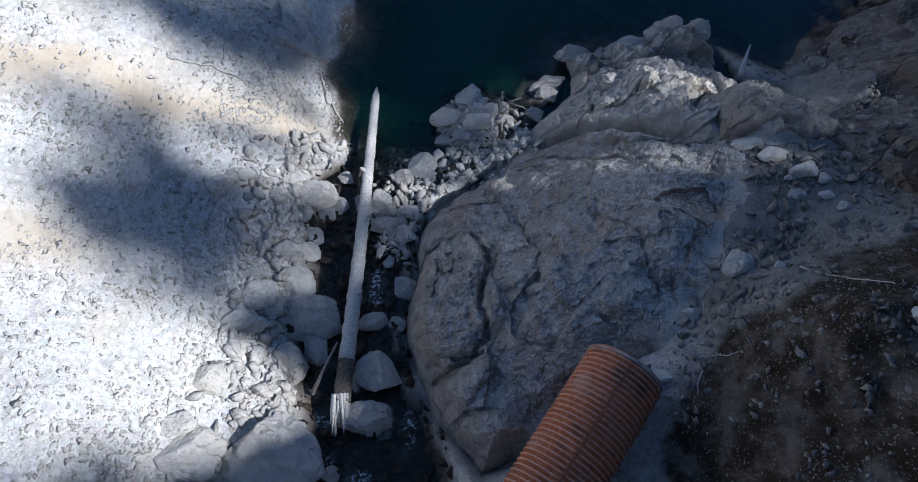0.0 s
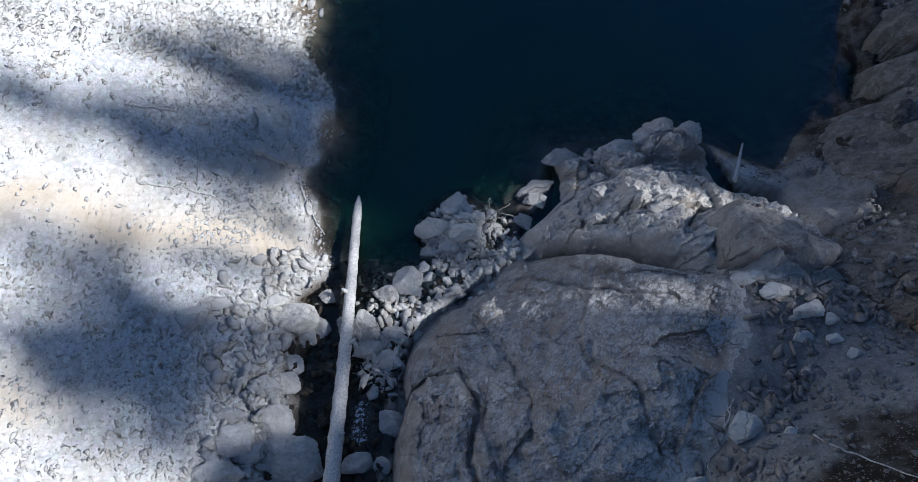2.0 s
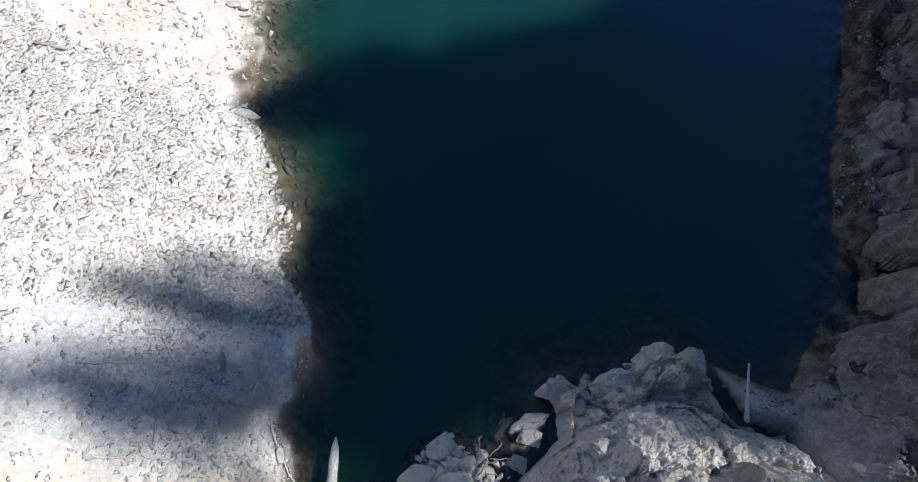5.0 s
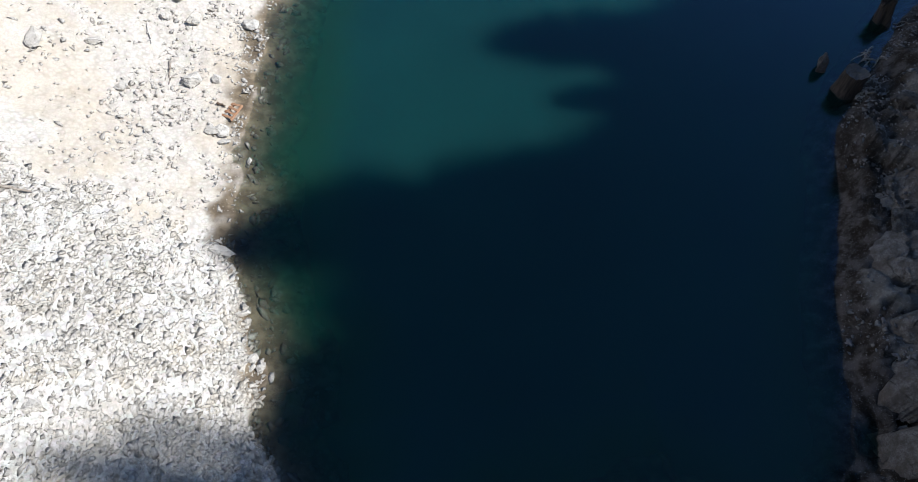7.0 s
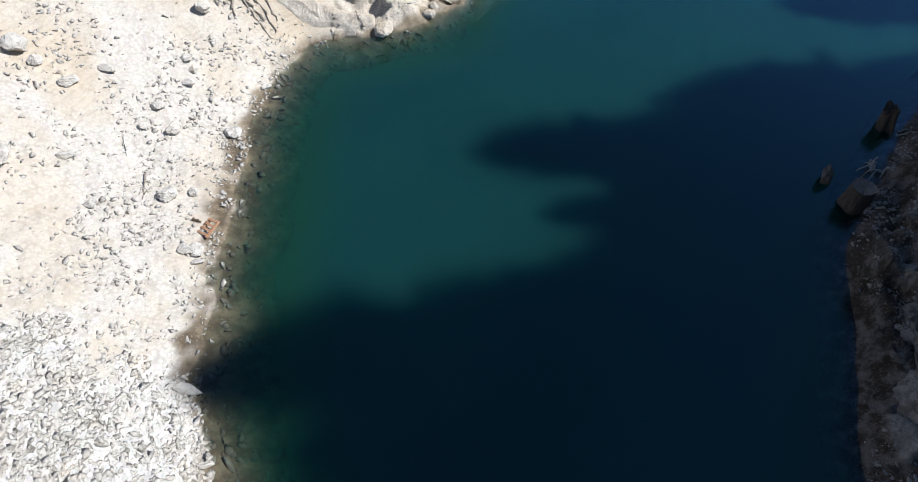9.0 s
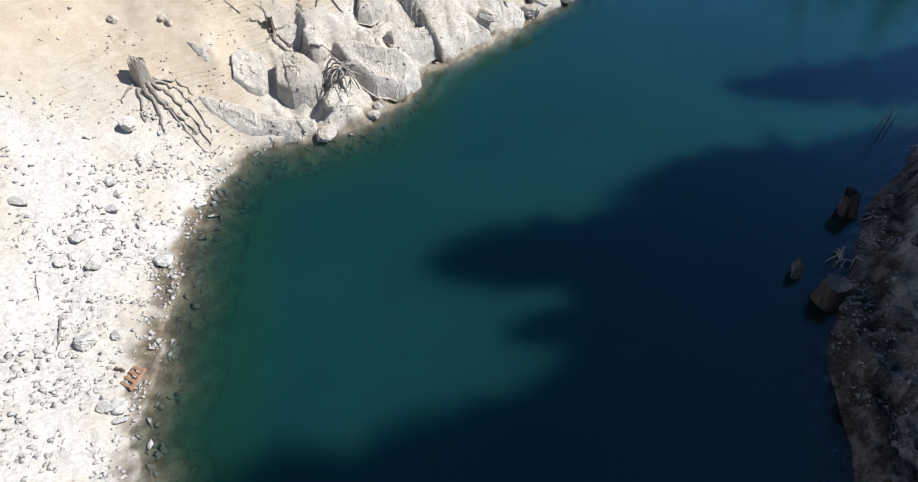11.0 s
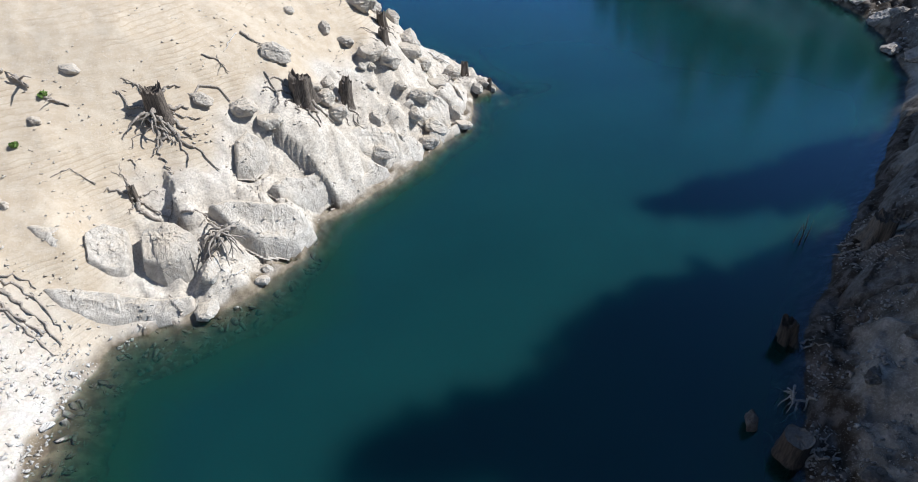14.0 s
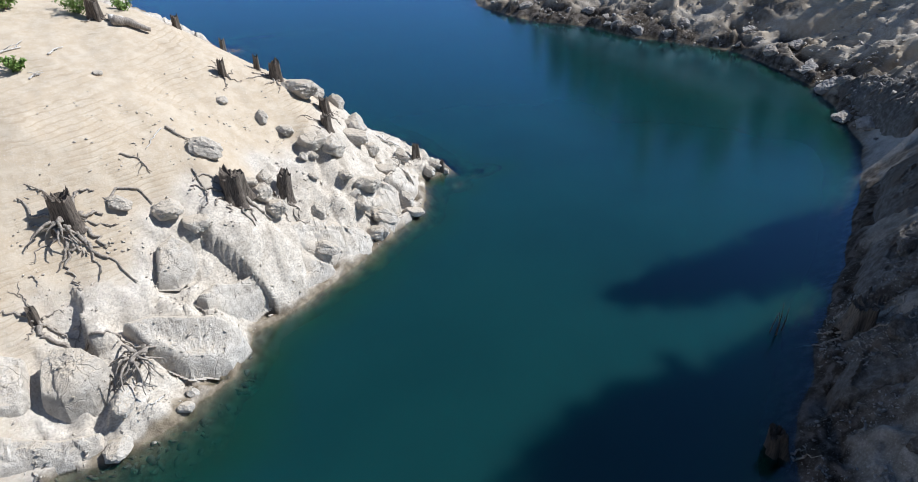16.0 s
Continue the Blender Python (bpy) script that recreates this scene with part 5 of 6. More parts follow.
BEACH_ROCKS = [(-5.44, 22.86, 0.52, 0.53), (-5.63, 25.35, 0.51, 0.39), (-4.01, 25.69, 0.60, 0.37), (-3.13, 28.13, 0.32, 0.26), (-4.87, 23.08, 0.36, 0.28), (-4.50, 20.95, 0.45, 0.33), (-4.78, 20.92, 0.37, 0.29), (-8.41, 26.43, 0.58, 0.39),
               (-5.04, 30.28, 0.58, 0.53), (-6.13, 26.17, 0.44, 0.29), (-7.54, 27.20, 0.50, 0.31), (-9.30, 26.78, 0.50, 0.36), (-9.77, 27.22, 0.83, 0.56), (-9.40, 23.29, 0.42, 0.70), (-8.10, 23.80, 0.46, 0.27), (-7.31, 22.28, 0.40, 0.25),
               (-6.43, 25.29, 0.30, 0.24), (-5.34, 27.37, 0.41, 0.30), (-5.28, 27.87, 0.32, 0.26), (-5.46, 28.26, 0.37, 0.27), (-4.15, 16.72, 0.62, 0.24), (-3.5, 14.9, 0.34, 0.16), (-3.2, 13.65, 0.26, 0.18), (-3.02, 13.4, 0.22, 0.16), (-4.45, 20.6, 0.3, 0.2), (-4.65, 20.95, 0.36, 0.24), (-3.00, 7.64, 0.18, 0.26), (-6.61, 12.14, 0.36, 0.26), (-4.60, 10.46, 0.34, 0.18), (-5.63, 13.25, 0.31, 0.22)]
POINT_ROCKS = [(6.97, 37.77, 0.93, 0.75), (2.38, 36.99, 0.66, 0.53), (3.53, 36.94, 1.05, 0.75), (4.32, 36.59, 0.78, 0.86), (1.46, 31.89, 0.75, 0.80), (1.65, 32.43, 0.40, 0.36), (2.91, 31.77, 0.44, 0.36), (3.18, 32.25, 0.36, 0.32),
               (1.08, 31.09, 0.65, 0.75), (9.11, 40.52, 0.96, 0.90), (9.92, 40.66, 1.18, 1.02), (7.45, 41.36, 0.61, 0.55), (8.23, 41.04, 0.66, 0.49), (8.63, 40.01, 0.35, 0.36), (9.00, 40.04, 0.35, 0.34), (11.15, 42.02, 1.04, 0.92),
               (11.5, 43.0, 1.32, 1.30), (11.0, 44.0, 0.93, 0.76), (9.36, 43.06, 1.47, 0.91), (10.0, 43.8, 1.2, 0.9)]
TIP_ROCKS = [(-1.45, 37.8, 0.62, 0.36), (-3.5, 38.0, 0.34, 0.24), (-3.85, 34.05, 0.32, 0.26), (-3.65, 33.9, 0.30, 0.28), (-2.6, 36.2, 0.42, 0.3), (-5.4, 34.1, 0.36, 0.3), (2.2, 37.1, 0.5, 0.4), (6.2, 38.3, 0.7, 0.5), (6.9, 38.7, 0.6, 0.6), (8.54, 38.27, 0.77, 0.62), (10.92, 39.43, 0.97, 0.77), (11.37, 38.86, 1.08, 0.80), (8.78, 39.34, 0.45, 0.30), (12.78, 39.23, 0.75, 0.50), (13.6, 43.0, 0.87, 0.77), (14.74, 42.42, 0.78, 0.54), (6.6, 38.1, 0.80, 0.80), (5.21, 38.94, 1.11, 0.83),
             (6.18, 41.72, 0.43, 0.37), (2.32, 42.13, 0.26, 0.30), (10.48, 38.81, 0.76, 0.64), (12.59, 39.89, 0.97, 0.74), (10.74, 38.29, 1.11, 0.73), (8.52, 37.07, 0.95, 0.60), (10.07, 39.58, 0.66, 0.46), (12.21, 41.30, 0.82, 0.62),
             (15.23, 42.65, 0.66, 0.43), (15.63, 42.50, 0.48, 0.30), (11.87, 42.15, 0.83, 0.69)]
BANK_ROCKS = [(13.0, 15.0, 0.8, 0.7, 0.6), (12.2, 12.2, 0.7, 0.9, 0.6), (10.3, 8.3, 0.7, 0.6, 0.5), (15.2, 18.9, 0.8, 0.7, 0.6), (18.6, 21.4, 0.7, 0.5, 0.5), (21.8, 24.2, 0.9, 0.7, 0.6), (26.2, 27.0, 0.9, 0.8, 0.6), (17.0, 21.0, 0.5, 0.4, 0.35), (7.4, 3.4, 0.6, 0.8, 0.5)]

for x, y, a, b in CREEK_ROCKS:
    rock(x, y, (a * 1.1, b * 1.1, 0.8 * min(a, b)), CREEK_MESHES, "smooth pale grey rock in the creek bed", "rocks in the creek", sunk=0.25, turn=random.uniform(-15, 15))
for x, y, a, b in EDGE_ROCKS:
    rock(x, y, (a * 1.1, b * 1.1, 0.8 * min(a, b)), ROCK_MESHES, "dusty pale limestone rock bedded in the gravel beach", "rocks on the beach", sunk=0.3, turn=random.uniform(-15, 15))
for x, y, a, b in BAR_ROCKS:
    rock(x, y, (a * 1.05, b * 1.1, 0.85 * min(a, b)), ROCK_MESHES, "pale limestone rock on the gravel bar at the creek mouth", "rocks on the gravel bar", sunk=0.2, turn=random.uniform(-15, 15))
for x, y, a, b in LEDGE_ROCKS:
    rock(x, y, (a * 1.2, b * 1.2, 0.8 * b), LEDGE_MESHES, "broken pale rock at the foot of the bedrock ledge", "rocks on the ledge", sunk=0.48, turn=random.uniform(-30, 30))
for x, y, a, b in DOME_STONES:
    rock(x, y, (a, b, 0.7 * min(a, b)), STONE_MESHES, "angular grey stone lying on the bedrock", "stones on the bedrock", "stone", 0.2, turn=random.uniform(-15, 15))
for x, y, a, b in BEACH_ROCKS:
    rock(x, y, (a, b * 1.1, 0.8 * min(a, b)), ROCK_MESHES, "pale angular limestone rock on the gravel beach", "rocks on the beach", sunk=0.2, turn=random.uniform(-25, 15))
for x, y, a, b in POINT_ROCKS + TIP_ROCKS:
    rock(x, y, (a, b, 0.85 * min(a, b)), POINT_MESHES, "weathered limestone rock on the sandy point", "rocks on the point", sunk=0.35, turn=-24 + random.uniform(-20, 20))
rng = np.random.RandomState(47)
for (ax, ay), (bx, by) in zip(FAR_SHORE[10:], FAR_SHORE[11:]):
    for _ in range(3):
        t, size = rng.rand(), rng.uniform(0.5, 1.6)
        x, y = ax + (bx - ax) * t + rng.uniform(0.3, 2.5), ay + (by - ay) * t + rng.uniform(-0.3, 1.0)
        rock(x, y, (size, size * rng.uniform(0.6, 1.0), size * 0.6), GREY_ROCKS, "rough grey rock at the foot of the far bank", "rocks on the far bank", sunk=0.58)
for x, y, a, b, c in BANK_ROCKS:
    rock(x, y, (a, b, c), GREY_MESHES, "cracked grey rock of the shaded steep bank", "rocks on the steep bank", "boulder", 0.4, turn=random.uniform(0, 90))


# ---- scattered stones ----
def hull_kinds(count, seed, points=13):
    """Small angular stones as (verts, triangles)."""
    rng = np.random.RandomState(seed)
    kinds = []
    for _ in range(count):
        bm = bmesh.new()
        p = rng.normal(size=(points, 3))
        p /= np.linalg.norm(p, axis=1)[:, None]
        p *= rng.uniform(0.75, 1.0, (points, 1))
        vs = [bm.verts.new(q) for q in p]
        r = bmesh.ops.convex_hull(bm, input=vs)
        bmesh.ops.delete(bm, geom=[g for g in set(r["geom_interior"] + r["geom_unused"]) if isinstance(g, bmesh.types.BMVert)], context="VERTS")
        bmesh.ops.triangulate(bm, faces=bm.faces[:])
        bmesh.ops.recalc_face_normals(bm, faces=bm.faces[:])
        bm.verts.index_update()
        kinds.append((np.array([v.co for v in bm.verts]), np.array([[v.index for v in f.verts] for f in bm.faces])))
        bm.free()
    return kinds


KINDS = hull_kinds(14, 500)
CHIPS = hull_kinds(14, 520, 8)


def scatter(name, x, y, size, mat, label, seed, flatness=0.6, sunk=0.3, lift=None, tilt=0.3, kinds=KINDS):
    """Very many stones, one joined mesh; x, y, size are arrays."""
    rng = np.random.RandomState(seed)
    n = len(x)
    z = surface_at(x, y) if lift is None else lift
    yaw = rng.uniform(0, 2 * np.pi, n)
    tx, ty = rng.normal(0, tilt, n), rng.normal(0, tilt, n)
    sx, sy, sz = size * rng.uniform(0.35, 0.75, n), size * rng.uniform(0.3, 0.5, n), size * flatness * rng.uniform(0.25, 0.55, n)
    which = rng.randint(0, len(kinds), n)
    allv, allf, count = [], [], 0
    for k, (v, f) in enumerate(kinds):
        idx = np.where(which == k)[0]
        if not len(idx):
            continue
        p = v[None] * np.stack([sx[idx], sy[idx], sz[idx]], 1)[:, None, :]
        a, b = p[..., 0] * np.cos(yaw[idx])[:, None] - p[..., 1] * np.sin(yaw[idx])[:, None], p[..., 0] * np.sin(yaw[idx])[:, None] + p[..., 1] * np.cos(yaw[idx])[:, None]
        c = p[..., 2] + a * tx[idx][:, None] + b * ty[idx][:, None]
        w = np.stack([a + x[idx][:, None], b + y[idx][:, None], c + (z[idx] + sz[idx] * (1 - 2 * sunk))[:, None]], -1)
        allv.append(w.reshape(-1, 3))
        allf.append((f[None] + (np.arange(len(idx)) * len(v))[:, None, None] + count).reshape(-1, 3))
        count += len(idx) * len(v)
    v, f = np.concatenate(allv), np.concatenate(allf)
    me = bpy.data.meshes.new(name)
    me.vertices.add(len(v)), me.loops.add(f.size), me.polygons.add(len(f))
    me.vertices.foreach_set("co", v.astype(np.float32).ravel())
    me.loops.foreach_set("vertex_index", f.astype(np.int32).ravel())
    me.polygons.foreach_set("loop_start", np.arange(0, f.size, 3, dtype=np.int32))
    me.materials.append(mat)
    me.update(calc_edges=True)
    return tagged(new(name, me), label, "stones", kind="stuff")


def sprinkle(n, x0, x1, y0, y1, seed, weight):
    """n random places in a box, kept by weight(x, y, s, c) in 0..1."""
    rng = np.random.RandomState(seed)
    out_x, out_y = [], []
    got = 0
    while got < n:
        x, y = rng.uniform(x0, x1, n), rng.uniform(y0, y1, n)
        s, c = -inside(LAKE, x, y), inside(CREEK, x, y)
        ok = rng.rand(n) < weight(x, y, s, c)
        out_x.append(x[ok]), out_y.append(y[ok])
        got += ok.sum()
    return np.concatenate(out_x)[:n], np.concatenate(out_y)[:n]


def sizes(n, lo, hi, seed, power=2.5):
    return lo + (hi - lo) * np.random.RandomState(seed).rand(n) ** power


clump = lambda x, y, k: smooth(-0.12, 0.22, fbm(x * 0.9, y * 0.9, 3, k))
x, y = sprinkle(13000, -11, -2.4, 10.5, 21.5, 601, lambda x, y, s, c: (s > -0.1) * smooth(18.8, 17.7, y + 0.3 * (x + 7) + 0.8 * fbm(x, y, 2, 605)) * (0.45 + 0.55 * clump(x, y, 602)))
scatter("cobbles", x, y, sizes(13000, 0.06, 0.36, 603, 2.2), LIME, "densely packed white angular limestone cobbles", 604, 0.15, 0.40, tilt=0.05, kinds=CHIPS)
x, y = sprinkle(30000, -11, -2.4, -3, 12, 611, lambda x, y, s, c: (s > -0.1) * (c < 0.1) * (0.25 + 0.75 * clump(x, y, 612)) * (0.5 + 0.5 * smooth(-7, -4, x)))
scatter("gravel", x, y, sizes(30000, 0.035, 0.20, 613, 4.5), LIME, "pale dusty gravel and small stones", 614, 0.42, 0.36, tilt=0.15, kinds=CHIPS)
x, y = sprinkle(1100, -5.2, -2.4, -2, 6.5, 621, lambda x, y, s, c: (c < 0.05) * smooth(-1.6, -0.1, c) * (s > -0.1))
scatter("stones", x, y, sizes(1100, 0.09, 0.42, 623, 2.6), CREEK_STONE, "pale rounded stones heaped along the creek edge", 624, 0.8, 0.2)
x, y = sprinkle(10000, -11, -1, 18.0, 31, 631, lambda x, y, s, c: (s > -0.15) * (0.12 + 0.88 * clump(x, y, 632)) * (0.5 + 0.5 * smooth(5, 0.5, s)))
scatter("stones", x, y, sizes(10000, 0.03, 0.26, 633, 6.0), CREEK_STONE, "scattered pale stones on sandy gravel", 634, 0.5, 0.35, kinds=CHIPS)
x, y = sprinkle(6000, -8, 15, 30, 48, 641, lambda x, y, s, c: (s > 0) * (0.1 + 0.9 * clump(x, y, 642)) * smooth(9, 1, s))
scatter("stones", x, y, sizes(6000, 0.025, 0.20, 643, 4.5), POINT_STONE, "small pale stones on the sandy point", 644, 0.5, 0.42, kinds=CHIPS)
x, y = sprinkle(700, -3.6, 0.8, -3, 7, 651, lambda x, y, s, c: (c > 0.0) * 1.0)
scatter("creek_stones", x, y, sizes(700, 0.08, 0.34, 653, 1.8), WET_STONE, "dark wet stones in the creek bed", 654, 0.8, 0.2)
x, y = sprinkle(800, -1.6, 1.8, 5.0, 8.0, 661, lambda x, y, s, c: np.exp(-(((x - 0.2) / 0.9) ** 2 + ((y - 6.5) / 0.8) ** 2)))
scatter("stones", x, y, sizes(800, 0.06, 0.32, 663, 1.8), LIME, "pale small stones of the gravel bar", 664, 0.8, 0.2)
x, y = sprinkle(1500, -2.2, -0.4, 3.2, 6.3, 671, lambda x, y, s, c: smooth(-0.2, 0.2, c) * smooth(0.9, 0.2, np.abs(x + 1.35 - 0.1 * (y - 4))))
scatter("stones", x[:320], y[:320], sizes(320, 0.08, 0.36, 673, 2.0), CREEK_STONE, "grey stones choking the creek below the boulder", 674, 0.85, 0.05)
x, y = sprinkle(310, -1.2, 2.2, 3.6, 6.8, 675, lambda x, y, s, c: smooth(-0.9, -0.3, inside(DOME, x, y)) * (inside(DOME, x, y) < 0.05) * (inside(LEDGE, x, y) < 0.05))
scatter("stones", x, y, sizes(310, 0.06, 0.32, 676, 2.4), LIME, "pale stones washed against the foot of the boulder", 677, 0.8, 0.25)
x, y = sprinkle(15000, 1.8, 26, -2, 30, 681, lambda x, y, s, c: (s > 0.05) * (inside(DOME, x, y) < -0.1) * (inside(LEDGE, x, y) < -0.1) * clump(x, y, 682) * smooth(9, 1.0, s - 3.5 * (y < 8)))
scatter("gravel", x, y, sizes(15000, 0.03, 0.20, 683, 3.5), GREY_ROCK, "grey gravel lying on the shaded bank", 684, 0.7, 0.25, kinds=CHIPS)
x, y = sprinkle(900, 3.0, 8.5, 0.8, 6.0, 685, lambda x, y, s, c: (inside(SOIL, x, y) < 0) * smooth(0.3, -0.2, inside(DOME, x, y)) * (inside(LEDGE, x, y) < 0.1) * (0.2 + 0.8 * clump(x, y, 686)))
scatter("stones", x, y, sizes(900, 0.04, 0.30, 687, 3.0), GREY_ROCK, "loose grey stones in the gully beside the boulder", 688, 0.7, 0.25)
x, y = sprinkle(1500, 2.5, 9.0, -3.0, 2.6, 689, lambda x, y, s, c: (inside(SOIL, x, y) > 0.1) * clump(x * 1.5, y * 1.5, 690))
scatter("gravel", x, y, sizes(1500, 0.025, 0.16, 695, 3.5), GREY_ROCK, "grey gravel caught in dark soil", 696, 0.7, 0.3, kinds=CHIPS)
x, y = sprinkle(1600, -6, 6, 8, 34, 691, lambda x, y, s, c: (s < -0.25) * smooth(-2.4, -0.4, s) * (x < 5))
scatter("stones", x, y, sizes(1600, 0.06, 0.45, 693, 3.5), LIME, "drowned stones in the shallow water", 694, 0.6, 0.45)
x, y = sprinkle(1800, 31, 62, 34, 78, 701, lambda x, y, s, c: (s > 0.1) * (x > 33) * clump(x * 0.5, y * 0.5, 702) * smooth(12, 0.5, s))
scatter("stones", x, y, sizes(1800, 0.08, 0.5, 703, 3.5), GREY_ROCK, "rough grey stones on the far bank", 704, 0.8, 0.3, kinds=CHIPS)


# ---- creek water ----
def creek_water():
    m, nt, b = material("running creek water")
    out = nt.nodes["Material Output"]
    nt.nodes.remove(b)
    pos = nt.nodes.new("ShaderNodeNewGeometry").outputs["Position"]
    clear = nt.nodes.new("ShaderNodeBsdfTransparent")
    clear.inputs["Color"].default_value = (0.55, 0.60, 0.58, 1)
    shine = node(nt, "ShaderNodeBsdfGlossy", Roughness=0.08)
    pale_glint = node(nt, "ShaderNodeBsdfDiffuse", Color=(0.55, 0.60, 0.66, 1))
    bm = node(nt, "ShaderNodeBump", Strength=0.6, Distance=0.05)
    nt.links.new(noise_tex(nt, 9.0, 4, 0.6, pos), bm.inputs["Height"])
    nt.links.new(bm.outputs[0], shine.inputs["Normal"])
    one, two = nt.nodes.new("ShaderNodeMixShader"), nt.nodes.new("ShaderNodeMixShader")
    fres = node(nt, "ShaderNodeFresnel", IOR=1.4)
    nt.links.new(bm.outputs[0], fres.inputs["Normal"])
    # pale patches painted where the sky glints off the rapids
    sky_glint = maths(nt, "MULTIPLY", attribute(nt, "sky_glint"), ramp(nt, noise_tex(nt, 14, 5, 0.7, pos), 0.48, 0.60))
    nt.links.new(fres.outputs[0], one.inputs[0]), nt.links.new(clear.outputs[0], one.inputs[1]), nt.links.new(shine.outputs[0], one.inputs[2])
    nt.links.new(sky_glint, two.inputs[0]), nt.links.new(one.outputs[0], two.inputs[1]), nt.links.new(pale_glint.outputs[0], two.inputs[2])
    nt.links.new(two.outputs[0], out.inputs[0])
    xs, ys = np.arange(-4.5, 0.8, 0.05), np.arange(-4, 6.4, 0.05)
    x, y = np.meshgrid(xs, ys)
    c = inside(CREEK, x, y)
    z = creek_floor(y) + 0.05 + 0.03 * fbm(x * 2, y * 2, 3, 701)
    me, ids = grid_mesh("creek_water", xs, ys, z, m, keep=c > 0.05)
    spots = sum(np.exp(-(((x - a) / w) ** 2 + ((y - b) / h) ** 2)) for a, b, w, h in ((-1.75, 2.5, 0.13, 0.38), (-1.72, 2.95, 0.12, 0.15), (-1.05, -0.1, 0.10, 0.28), (-2.9, -0.75, 0.18, 0.12), (-2.55, -0.62, 0.13, 0.12), (-2.75, 0.1, 0.2, 0.12), (-1.9, -0.9, 0.2, 0.1)))
    put_attribute(me, "sky_glint", np.clip(spots * 1.3, 0, 1).ravel()[ids])
    return tagged(new("creek_water", me), "shallow dark creek water with sky glints painted on its riffles", "water", kind="structure")


creek_water()


# ---- stumps, roots, sticks ----
def ground_path(points, lift=0.03, bend=0.03, seed=0, per=5):
    """A path over the ground through (x, y) places, wavering a little."""
    rng = np.random.RandomState(seed)
    out = []
    for (ax, ay), (bx, by) in zip(points, points[1:]):
        for i in range(per):
            t = i / per
            out.append((ax + (bx - ax) * t + rng.normal() * bend, ay + (by - ay) * t + rng.normal() * bend))
    out.append(points[-1])
    arr = np.array(out)
    z = surface_at(arr[:, 0], arr[:, 1])
    z = np.convolve(np.r_[z[0], z, z[-1]], [0.25, 0.5, 0.25], "valid")
    return [Vector((p[0], p[1], h + lift + abs(rng.normal()) * 0.02)) for p, h in zip(out, z)]


def root_mesh(path, r0, r1, mat, seed, origin, sides=7):
    n = len(path)
    radii = [r0 + (r1 - r0) * (i / (n - 1)) ** 0.7 for i in range(n)]
    v, f = local([tube(path, radii, sides, 0.12, seed)], origin)
    return mesh_from("root", v, f, mat)


SAWN_WOOD = wood_material("grey sawn wood", (0.24, 0.205, 0.175), (0.11, 0.09, 0.075))
DARK_WOOD = wood_material("dark brown wood", (0.085, 0.066, 0.052), (0.02, 0.016, 0.013))


